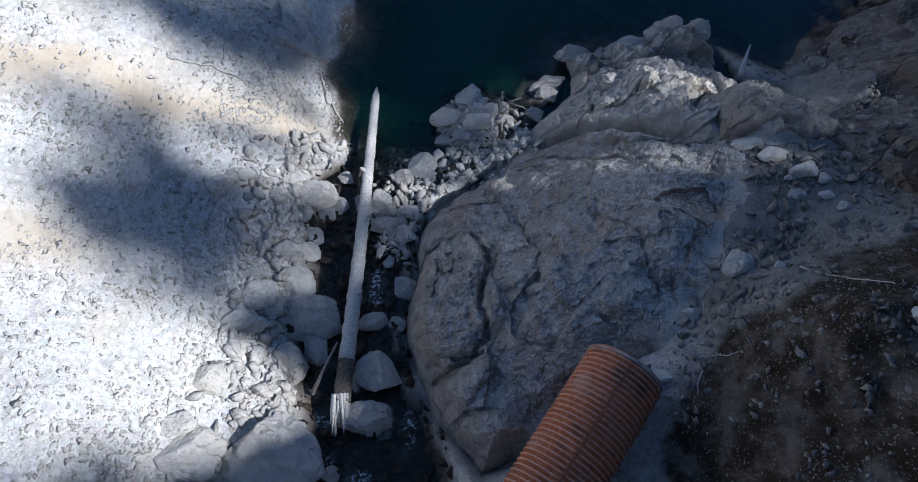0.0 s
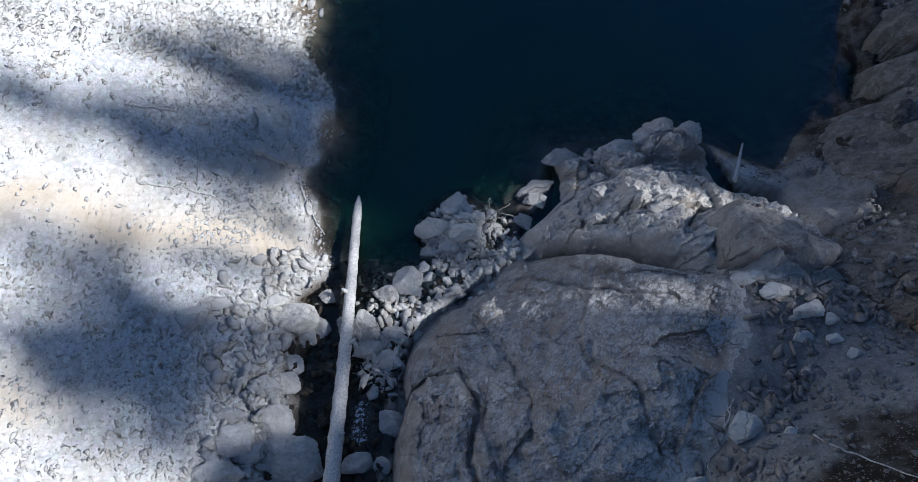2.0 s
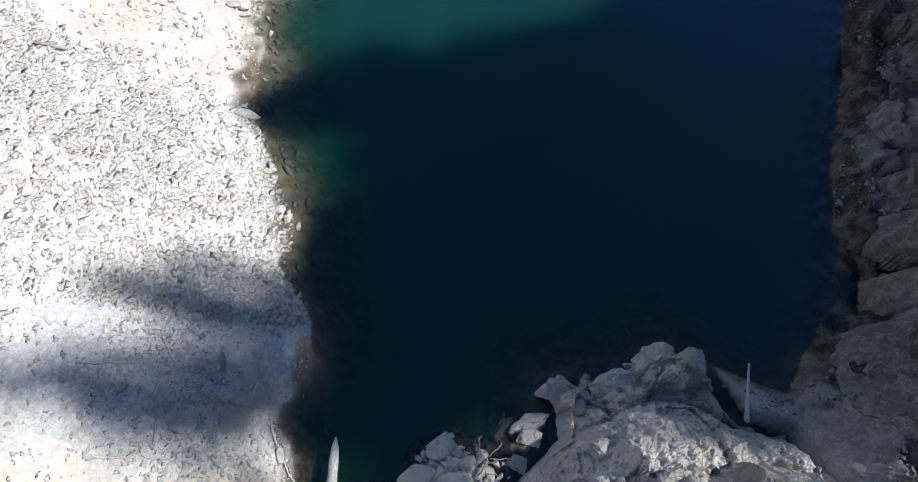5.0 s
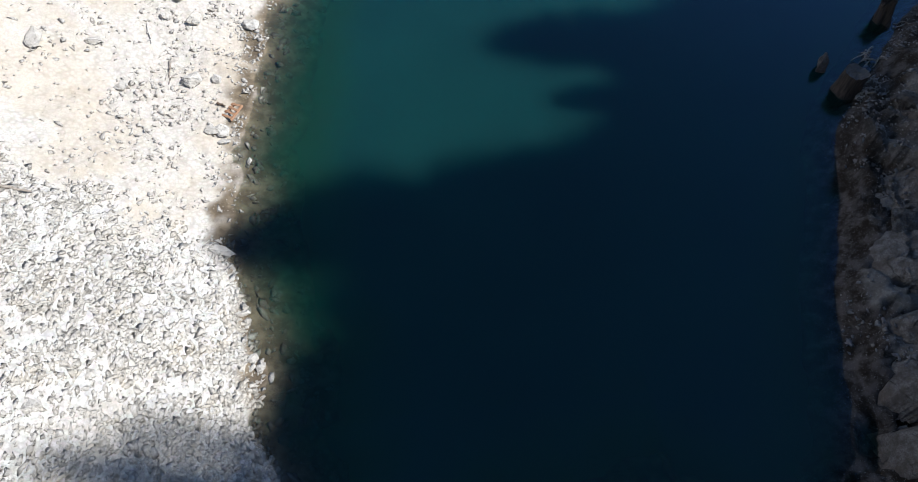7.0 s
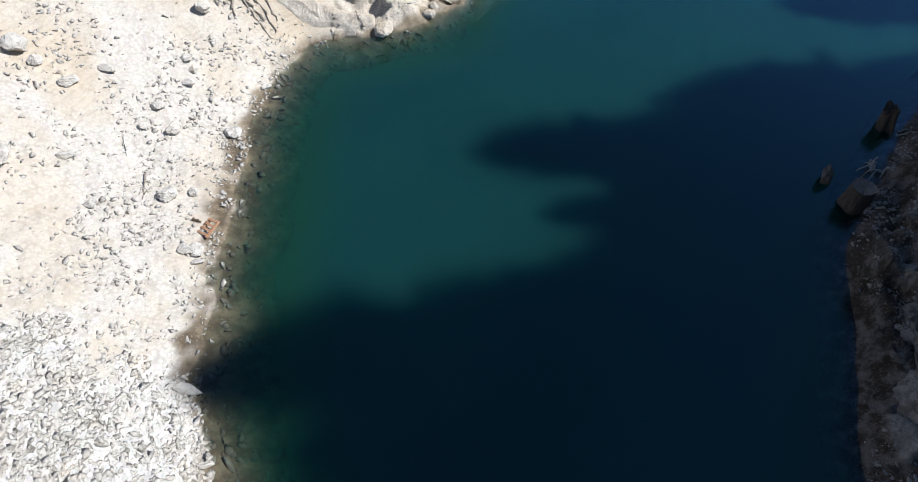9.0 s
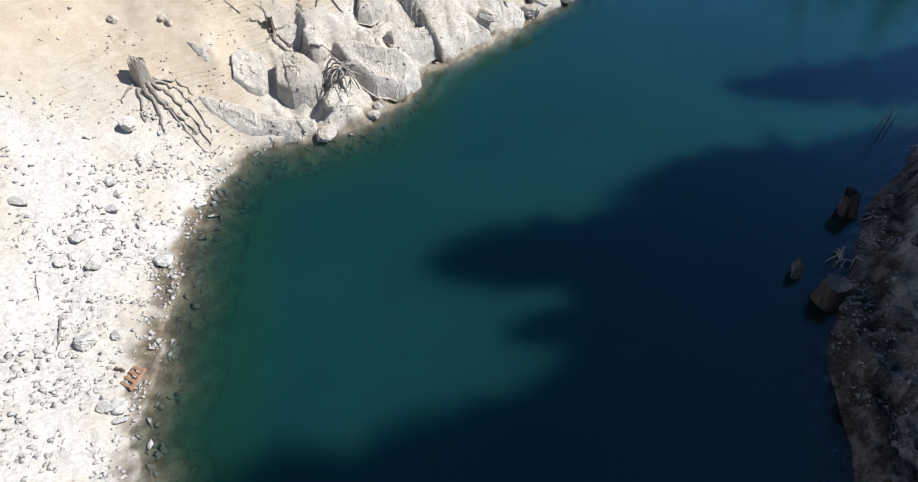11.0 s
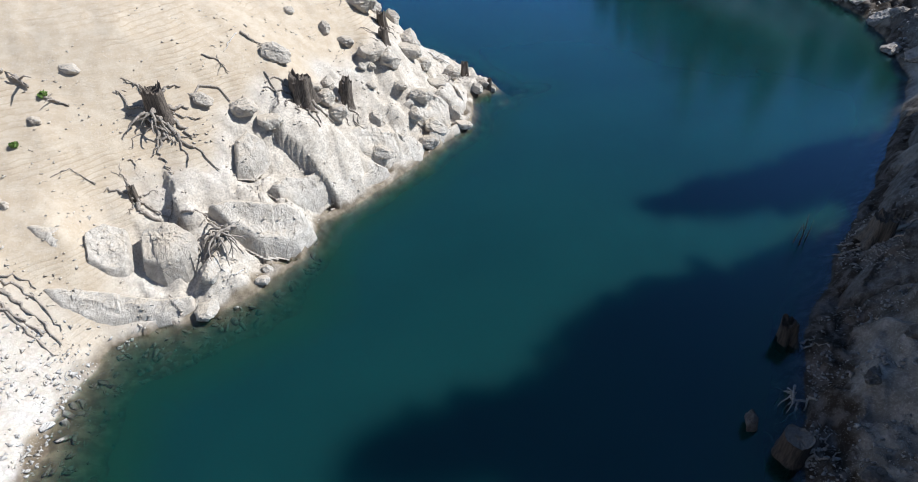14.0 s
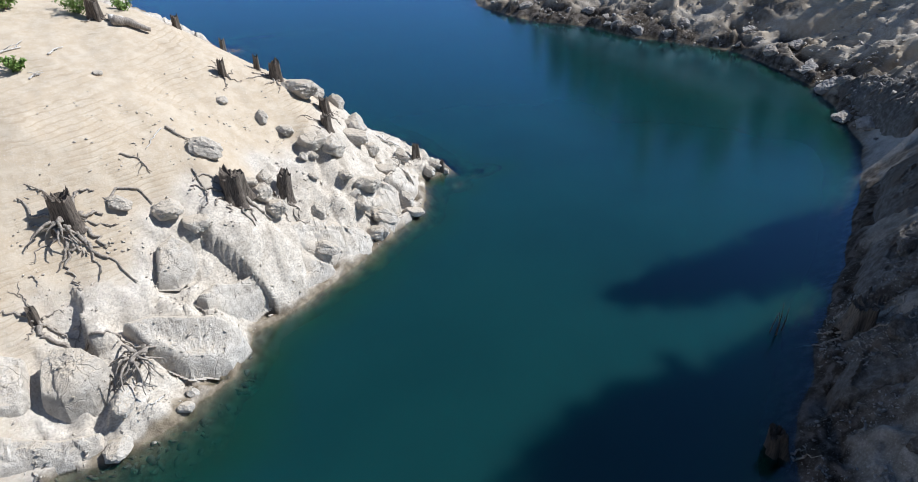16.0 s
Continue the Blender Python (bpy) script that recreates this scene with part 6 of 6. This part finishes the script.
def stump(x, y, r, h, seed, roots, label, lean=(0, 0), z=None, group="tree stumps", hollow=True, wood=None):
    """A weathered stump: fluted trunk that flares at its foot, broken top, roots of their own."""
    rng = np.random.RandomState(seed)
    base = height_at(x, y) if z is None else z
    ob = new("tree_stump")
    ob.location = (x, y, base)
    tagged(ob, label, "stump", group)
    sides, rings = 30, 14
    wood = wood or STUMP_WOOD
    flute = [(rng.uniform(0, 6.28), rng.randint(3, 7), rng.uniform(0.06, 0.15) * (1.0 if hollow else 0.25)) for _ in range(4)]
    jag = [0.14 * math.sin(2 * 6.2832 * q / sides + seed) + rng.uniform(-0.20, 0.10) for q in range(sides)]
    if not hollow:
        jag = [0.3 * q for q in jag]
    verts, faces = [], []
    for i in range(rings):
        t = i / (rings - 1)
        for s in range(sides):
            a = 6.2832 * s / sides
            rr = 0.95 * r * (1 + 0.38 * (1 - t) ** 4 - 0.08 * t)
            rr *= 1 + sum(d * math.cos(k * a + p) for p, k, d in flute) * (0.5 + 1.1 * (1 - t))
            rr *= 1 + rng.uniform(-0.02, 0.02)
            zz = -0.25 + (h + 0.25) * t + (jag[s] * h if i == rings - 1 else 0)
            verts.append((rr * math.cos(a) + lean[0] * t * h, rr * math.sin(a) + lean[1] * t * h, zz))
    for i in range(rings - 1):
        for s in range(sides):
            q, w = i * sides + s, i * sides + (s + 1) % sides
            faces.append((q, w, w + sides, q + sides))
    part("trunk", mesh_from("trunk", verts, faces, wood), ob)
    cap, capf = [], []
    drop = 0.22 if hollow else 0.03
    for i, (k, d) in enumerate(((1.0, 0.0), (0.86, -drop * 0.3), (0.5, -drop), (0.05, -drop * 1.1))):
        for s in range(sides):
            a = 6.2832 * s / sides
            v = verts[(rings - 1) * sides + s]
            cx, cy = lean[0] * h, lean[1] * h
            cap.append((cx + (v[0] - cx) * k, cy + (v[1] - cy) * k, (v[2] if i == 0 else h * (1 - 0.05) + (v[2] - h) * k) + d * h * 0.5 + (rng.uniform(-0.03, 0.03) * h if i else 0)))
    for i in range(3):
        for s in range(sides):
            q, w = i * sides + s, i * sides + (s + 1) % sides
            capf.append((q, w, w + sides, q + sides))
    capf.append(tuple(range(3 * sides, 4 * sides)))
    part("top", mesh_from("top", cap, capf, SAWN_WOOD if not hollow else wood, False), ob, "splintered grey top" if hollow else "pale sawn top")
    for n, (points, r0) in enumerate(roots):
        r0 = r0 * 0.75
        path = ground_path(points, r0 * 0.5, 0.045, seed * 10 + n)
        path[0].z += r0 * 1.2
        part("root", root_mesh(path, r0, r0 * 0.28, ROOT_WOOD, seed + n, ob.location), ob)
    return ob


def fan(x, y, r, reach, n, seed, a0=0.0, a1=6.283):
    """Short roots around a stump."""
    rng = np.random.RandomState(seed)
    out = []
    for i in range(n):
        a = a0 + (a1 - a0) * (i + rng.uniform(0.2, 0.8)) / n
        L = reach * rng.uniform(0.6, 1.2)
        c, s = math.cos(a), math.sin(a)
        b = a + rng.uniform(-0.4, 0.4)
        out.append(([(x + c * r * 0.7, y + s * r * 0.7), (x + c * (r + L * 0.5), y + s * (r + L * 0.5)), (x + math.cos(b) * (r + L), y + math.sin(b) * (r + L))], r * rng.uniform(0.14, 0.24)))
    return out


stump(0.90, 36.55, 0.36, 0.95, 1, fan(0.9, 36.55, 0.5, 0.7, 8, 11) + [
    ([(0.85, 36.2), (0.94, 35.9), (0.62, 35.65), (0.72, 35.17), (0.95, 34.8)], 0.09), ([(1.1, 36.2), (1.4, 35.8), (1.75, 35.55), (2.36, 34.95)], 0.10), ([(1.2, 36.1), (1.35, 35.67), (1.48, 35.3), (1.40, 35.0)], 0.06),
    ([(1.0, 36.1), (1.25, 35.9), (1.9, 35.9)], 0.05), ([(0.6, 36.2), (0.1, 36.0), (-0.2, 35.6)], 0.05), ([(1.2, 36.6), (1.9, 36.4), (2.2, 36.45)], 0.05)],
      "tall dark weathered tree stump with long exposed roots on sand")
stump(-0.35, 34.35, 0.14, 0.50, 2, fan(-0.35, 34.35, 0.2, 0.5, 4, 12) + [
    ([(-0.3, 34.2), (-0.17, 33.9), (0.42, 33.66), (1.04, 33.48), (1.62, 33.53), (2.1, 33.3)], 0.11), ([(-0.3, 34.3), (0.1, 34.15), (0.58, 33.85)], 0.08), ([(-0.4, 34.3), (-0.8, 34.5), (-1.1, 34.4)], 0.07), ([(-0.35, 34.5), (-0.6, 34.9), (-0.55, 35.2)], 0.03)],
      "small weathered tree stump with one long root over rock")
stump(-4.50, 31.75, 0.28, 0.75, 3, [
    ([(-4.3, 31.5), (-4.0, 31.1), (-3.5, 30.85), (-3.1, 30.55)], 0.11), ([(-4.2, 31.6), (-3.7, 31.4), (-3.2, 30.95), (-2.75, 30.35)], 0.10), ([(-4.3, 31.7), (-3.6, 31.65), (-3.0, 31.2), (-2.7, 30.7)], 0.08), ([(-4.4, 31.4), (-4.1, 30.8), (-4.0, 30.3)], 0.12),
    ([(-4.6, 31.4), (-4.6, 30.9), (-4.5, 30.5)], 0.09), ([(-4.2, 31.4), (-3.7, 30.9), (-3.2, 30.3), (-2.9, 30.1)], 0.07), ([(-4.7, 31.6), (-5.0, 31.2), (-5.1, 30.9)], 0.07), ([(-4.2, 31.8), (-3.6, 31.9), (-3.1, 31.6)], 0.06)],
      "silvery grey tree stump with spreading bare roots on the beach", wood=ROOT_WOOD)
stump(5.75, 37.75, 0.46, 0.85, 4, fan(5.75, 37.75, 0.5, 0.7, 7, 14, 2.5, 6.0), "dark hollow tree stump wedged between limestone rocks")
stump(7.45, 38.45, 0.27, 0.95, 5, fan(7.45, 38.45, 0.35, 0.6, 5, 15, 3.0, 6.0), "dark split tree stump leaning against limestone rocks", lean=(0.15, 0.1))
stump(8.60, 43.75, 0.26, 0.70, 6, fan(8.6, 43.75, 0.3, 0.9, 5, 16, 2.2, 5.0), "weathered tree stump with roots on the sandy ridge")
stump(8.00, 44.55, 0.11, 0.60, 7, [], "thin broken tree stump on the sandy ridge")
stump(6.50, 43.20, 0.14, 0.65, 8, fan(6.5, 43.2, 0.2, 0.6, 6, 18), "small weathered tree stump with splayed roots on sand")
stump(10.20, 42.60, 0.20, 0.6, 9, fan(10.2, 42.6, 0.28, 0.4, 3, 19), "dark broken tree stump among limestone rocks")
stump(10.00, 41.60, 0.22, 0.50, 10, fan(10.0, 41.6, 0.2, 0.8, 3, 20, 2.5, 4.0), "dark broken tree stump beside a boulder")
stump(14.55, 43.60, 0.20, 0.65, 11, fan(14.5, 43.6, 0.2, 0.4, 3, 21), "dark tree stump at the water's edge")
stump(15.50, 42.55, 0.12, 0.45, 12, fan(15.5, 42.55, 0.12, 0.4, 3, 22), "small pale tree stump at the tip of the point")
stump(2.45, 46.20, 0.24, 0.75, 13, fan(2.45, 46.2, 0.24, 0.4, 4, 23), "dark tree stump beside a fallen log on sand")
stump(5.30, 47.20, 0.16, 0.55, 14, [], "small tree stump on the crest of the sand")
stump(8.30, 67.60, 0.22, 0.9, 15, [], "distant tree stump on a low spit")
stump(14.60, 20.60, 0.40, 0.80, 16, fan(14.6, 20.6, 0.4, 0.7, 4, 24, -1.5, 1.5), "broad sawn tree stump standing at the water's edge", z=0.0, hollow=False, wood=DARK_WOOD)
stump(17.35, 23.65, 0.26, 0.85, 17, fan(17.4, 23.5, 0.3, 0.5, 3, 25, -1.5, 1.0), "dark ragged tree stump at the water's edge", z=0.0, lean=(-0.2, 0.1), wood=DARK_WOOD)
stump(22.60, 25.70, 0.40, 0.85, 18, fan(22.6, 25.7, 0.4, 1.0, 8, 26), "grey tree stump with splayed roots on the shaded bank")
rock(14.25, 21.60, (0.40, 0.36, 0.75), GREY_MESHES, "dark rock standing up out of the dark water", "", "rock", 0.25, base=-0.05)


def root_tangle(x, y, n, reach, seed, label, r=0.05, z=None):
    """A washed-out mass of roots."""
    rng = np.random.RandomState(seed)
    ob = new("root_tangle")
    base = height_at(x, y) if z is None else z
    ob.location = (x, y, base)
    tagged(ob, label, "roots")
    for i in range(n):
        a = rng.uniform(0, 6.283)
        p = Vector((x + rng.normal() * 0.12, y + rng.normal() * 0.12, base + rng.uniform(0.2, 0.55)))
        path = [p]
        way = Vector((math.cos(a), math.sin(a), rng.uniform(-0.1, 0.5)))
        for _ in range(6):
            way = (way + Vector((rng.normal() * 0.3, rng.normal() * 0.3, -0.28))).normalized()
            p = p + way * reach / 6 * rng.uniform(0.7, 1.2)
            path.append(p)
        part("root", root_mesh(path, r * rng.uniform(0.6, 1.3), 0.012, ROOT_WOOD, seed + i, ob.location, 6), ob)
    return ob


root_tangle(2.05, 32.75, 26, 1.05, 31, "bleached tangle of washed-out roots between limestone blocks", 0.06)
root_tangle(0.70, 36.25, 16, 0.8, 35, "dark matted roots round the foot of a stump", 0.07)
root_tangle(16.00, 21.90, 12, 0.9, 32, "dark tangle of roots at the shaded water's edge", 0.035)
root_tangle(13.2, 42.2, 9, 0.7, 33, "grey tangle of roots near the tip of the point", 0.03)
root_tangle(1.3, 7.0, 10, 0.5, 34, "thin twigs and roots washed on the gravel bar", 0.012)


def stick(points, r, label, mat=BLEACHED, name="branch", twigs=0, seed=0, lift=None):
    """A dead branch lying on the ground through (x, y) places, or free through (x, y, z) places."""
    rng = np.random.RandomState(seed + 3)
    path = ground_path(points, r * 0.9 if lift is None else lift, 0.015, seed) if len(points[0]) == 2 else [Vector(p) for p in points]
    ob = new(name)
    ob.location = path[0]
    tagged(ob, label, "branch")
    n = len(path)
    v, f = local([tube(path, [r * (1 - 0.6 * i / (n - 1)) for i in range(n)], 7, 0.1, seed)], path[0])
    part("stem", mesh_from("stem", v, f, mat), ob)
    for k in range(twigs):
        i = rng.randint(1, n - 1)
        p, a = path[i], rng.uniform(0, 6.283)
        q = p + Vector((math.cos(a), math.sin(a), 0.25)) * rng.uniform(4, 12) * r
        v, f = local([tube([p, p.lerp(q, 0.5) + Vector((0, 0, r)), q], [r * 0.5, r * 0.35, r * 0.15], 5, 0.1, k)], path[0])
        part("twig", mesh_from("twig", v, f, mat), ob)
    return ob


stick([(6.50, 7.25, 1.05), (6.95, 7.95, 0.55), (7.40, 8.62, 0.02)], 0.055, "pale straight pole leaning from the rock into the water", name="pole")
stick([(-5.02, 8.95), (-4.98, 7.85)], 0.03, "thin dry branch lying on gravel", seed=1, twigs=2)
stick([(-5.9, 7.55), (-5.2, 7.6), (-4.5, 7.5)], 0.03, "thin dry branch lying on gravel", seed=2, twigs=2)
stick([(-3.25, 8.45), (-3.0, 7.6), (-2.65, 7.0)], 0.03, "dry branch lying at the water's edge", seed=3, twigs=3)
stick([(-6.3, 9.3), (-5.5, 9.35)], 0.035, "short dry branch lying on gravel", seed=4)
stick([(-8.9, 17.8), (-8.2, 17.75)], 0.06, "short dark driftwood piece on the cobbles", ROOT_WOOD, seed=5)
stick([(-2.85, 0.6, 1.75), (-2.6, 1.0, 2.0), (-2.35, 1.5, 2.0)], 0.045, "dead branch leaning on the fallen log", ROOT_WOOD, seed=6)
stick([(4.9, 1.95), (5.2, 1.6), (5.4, 1.3)], 0.014, "thin dry twig lying on the bank", seed=7)
stick([(4.25, 2.5), (4.0, 2.1), (3.75, 1.8), (3.6, 1.35)], 0.012, "thin dry grass stem on the bank", seed=8, twigs=3)
stick([(3.0, 1.35), (3.05, 0.95), (3.3, 0.72), (3.75, 0.75)], 0.018, "thin forked twig on the bank", seed=9, twigs=6)
stick([(2.75, 1.4), (2.85, 1.05), (3.1, 0.7)], 0.012, "thin dry stem on the bank", seed=10)
stick([(3.35, 0.55), (3.25, 0.2)], 0.012, "thin dry stem on the bank", seed=11)
stick([(3.07, 45.76), (3.64, 45.65), (4.3, 45.4)], 0.22, "thick grey fallen log lying on sand", ROOT_WOOD, "fallen_log", seed=12, lift=0.15)
stick([(2.95, 45.9), (3.4, 46.1)], 0.16, "bleached white piece of driftwood on sand", name="driftwood", seed=13, lift=0.12)
stick([(-0.7, 43.1), (0.1, 43.6)], 0.05, "white dry branch lying on sand", seed=14, twigs=2)
stick([(0.9, 43.2), (1.05, 43.5), (1.35, 43.75)], 0.04, "white dry branch lying on sand", seed=15)
stick([(0.35, 41.7), (0.55, 41.9), (0.7, 41.95)], 0.035, "short forked branch lying on sand", seed=16, twigs=3)
stick([(3.95, 39.55), (3.65, 39.1), (3.39, 38.65)], 0.028, "thin white stick lying on sand", seed=17)
stick([(4.1, 39.6), (4.4, 39.3), (4.8, 39.1)], 0.05, "dark curved root lying on sand", ROOT_WOOD, seed=18, twigs=2)
stick([(-4.75, 22.05), (-4.5, 21.95)], 0.05, "weathered brown plank stub at the water's edge", BARK, seed=19)
stick([(-6.9, 24.9), (-6.7, 24.1)], 0.025, "thin dry branch on gravel", seed=20, twigs=3)
stick([(-6.2, 23.6), (-6.1, 22.6)], 0.03, "dark dry branch on gravel", ROOT_WOOD, seed=21, twigs=4)
stick([(4.6, 38.2), (4.9, 37.5), (4.8, 37.0)], 0.04, "dark thin root hanging over rock", ROOT_WOOD, seed=22, twigs=3)
stick([(2.6, 38.4), (3.1, 38.3), (3.4, 37.9)], 0.035, "dark curved root lying on sand", ROOT_WOOD, seed=23, twigs=3)
stick([(-1.3, 34.6), (-1.9, 34.9), (-2.4, 34.6)], 0.02, "thin dry twig on sand", ROOT_WOOD, seed=24, twigs=5)
stick([(-4.35, 37.2), (-4.2, 37.3), (-3.95, 37.35)], 0.07, "dark root stub on sand", ROOT_WOOD, "root_stub", seed=40, twigs=5)
stick([(-3.0, 37.7), (-2.85, 37.5), (-2.65, 37.25)], 0.09, "dark root stub on sand", ROOT_WOOD, "root_stub", seed=41, twigs=5)
stick([(-2.3, 36.95), (-1.95, 36.8), (-1.6, 36.7)], 0.05, "dark dead branch lying on sand", ROOT_WOOD, seed=42, twigs=3)
stick([(-0.3, 35.3), (-0.15, 35.25), (-0.1, 35.05)], 0.03, "thin dark root lying on sand", ROOT_WOOD, seed=43)
stick([(0.7, 34.3), (0.62, 34.0), (0.3, 33.6), (0.3, 33.3)], 0.025, "thin grey root hanging over rock", ROOT_WOOD, seed=44)
stick([(2.0, 37.0), (2.3, 37.4), (2.9, 37.45), (3.2, 37.1)], 0.05, "dark curved root lying on sand", ROOT_WOOD, seed=45, twigs=3)
stick([(12.9, 44.1), (13.4, 44.2), (13.9, 44.0)], 0.06, "grey driftwood branch on the rocks", seed=25, twigs=3, lift=0.1)
stick([(2.4, 32.1), (2.2, 31.8), (2.0, 31.7)], 0.03, "pale root fragment on wet gravel", seed=26, twigs=2)
for i, (x, y, h) in enumerate(((21.0, 27.1, 1.0), (21.15, 27.25, 1.2), (21.3, 27.2, 0.9), (20.85, 27.3, 0.7))):
    stick([(x, y, -0.4), (x + 0.05 * i, y + 0.03, h * 0.5), (x + 0.15 * (i - 1), y + 0.08, h)], 0.022, "thin dark dead stem standing in the water", BARK, "dead_stem", seed=30 + i)


# ---- broken pallet ----
def broken_pallet(x, y, turn):
    """Two bearers with short boards nailed across, washed ashore."""
    ob = new("broken_pallet")
    ob.matrix_world = pose(x, y, height_at(x, y) + 0.05, 6, -8, turn)
    tagged(ob, "small broken pallet of orange-brown boards at the water's edge", "pallet")
    rng = np.random.RandomState(9)

    def board(name, cx, cy, cz, lx, ly, lz, a):
        bm = bmesh.new()
        bmesh.ops.create_cube(bm, size=1.0)
        bmesh.ops.scale(bm, vec=(lx, ly, lz), verts=bm.verts)
        bmesh.ops.bevel(bm, geom=bm.edges[:], offset=0.006, segments=1, affect="EDGES")
        me = bpy.data.meshes.new(name)
        bm.to_mesh(me), bm.free()
        me.materials.append(PLANK)
        part(name, me, ob).matrix_basis = pose(cx, cy, cz, 0, 0, a)
    for k in (-1, 1):
        board("bearer", 0.16 * k, 0, 0.0, 0.055, 0.62, 0.07, 3 * k)
    for k in range(4):
        board("board", rng.uniform(-0.04, 0.04), -0.24 + 0.16 * k, 0.05, 0.42 + rng.uniform(-0.06, 0.1), 0.075, 0.022, rng.uniform(-7, 7))
    return ob


PLANK = wood_material("orange-brown boards", (0.46, 0.27, 0.16), (0.27, 0.14, 0.08), "X")
broken_pallet(-4.28, 21.72, -35)

# ---- shrubs ----
def shrub(x, y, r, h, seed, label):
    rng = np.random.RandomState(seed)
    ob = new("shrub")
    base = height_at(x, y)
    ob.location = (x, y, base)
    tagged(ob, label, "shrub", "green shrubs on the sand")
    verts, faces, stems = [], [], []
    for s in range(14):
        a = rng.uniform(0, 6.283)
        tip = Vector((math.cos(a) * r * rng.uniform(0.3, 1.0), math.sin(a) * r * rng.uniform(0.3, 1.0), h * rng.uniform(0.5, 1.0)))
        stems.append(tube([Vector((0, 0, -0.02)), tip * 0.5 + Vector((0, 0, 0.05)), tip], [0.012, 0.008, 0.003], 4, 0, s))
        for _ in range(46):
            p = tip * rng.uniform(0.25, 1.05) + Vector(rng.normal(size=3)) * 0.10 * r
            u, w = Vector(rng.normal(size=3)).normalized() * 0.065, Vector(rng.normal(size=3)).normalized() * 0.035
            n = len(verts)
            verts += [p - u, p + w, p + u, p - w]
            faces.append((n, n + 1, n + 2, n + 3))
    v, f = join(stems)
    part("stems", mesh_from("stems", v, f, BARK), ob)
    part("leaves", mesh_from("leaves", verts, faces, LEAVES, False), ob)
    return ob


shrub(1.9, 46.7, 0.85, 0.85, 1, "leafy bright green shrub growing on dry sand")
shrub(3.45, 47.5, 0.5, 0.5, 2, "small bright green shrub growing on dry sand")
shrub(-0.45, 46.6, 0.7, 0.8, 3, "leafy bright green shrub growing on dry sand")
shrub(0.0, 42.2, 0.45, 0.45, 4, "small bright green tuft growing on dry sand")
shrub(-2.3, 37.0, 0.14, 0.14, 5, "tiny green tuft growing on dry sand")
shrub(-3.2, 35.5, 0.12, 0.12, 6, "tiny green tuft growing on dry sand")
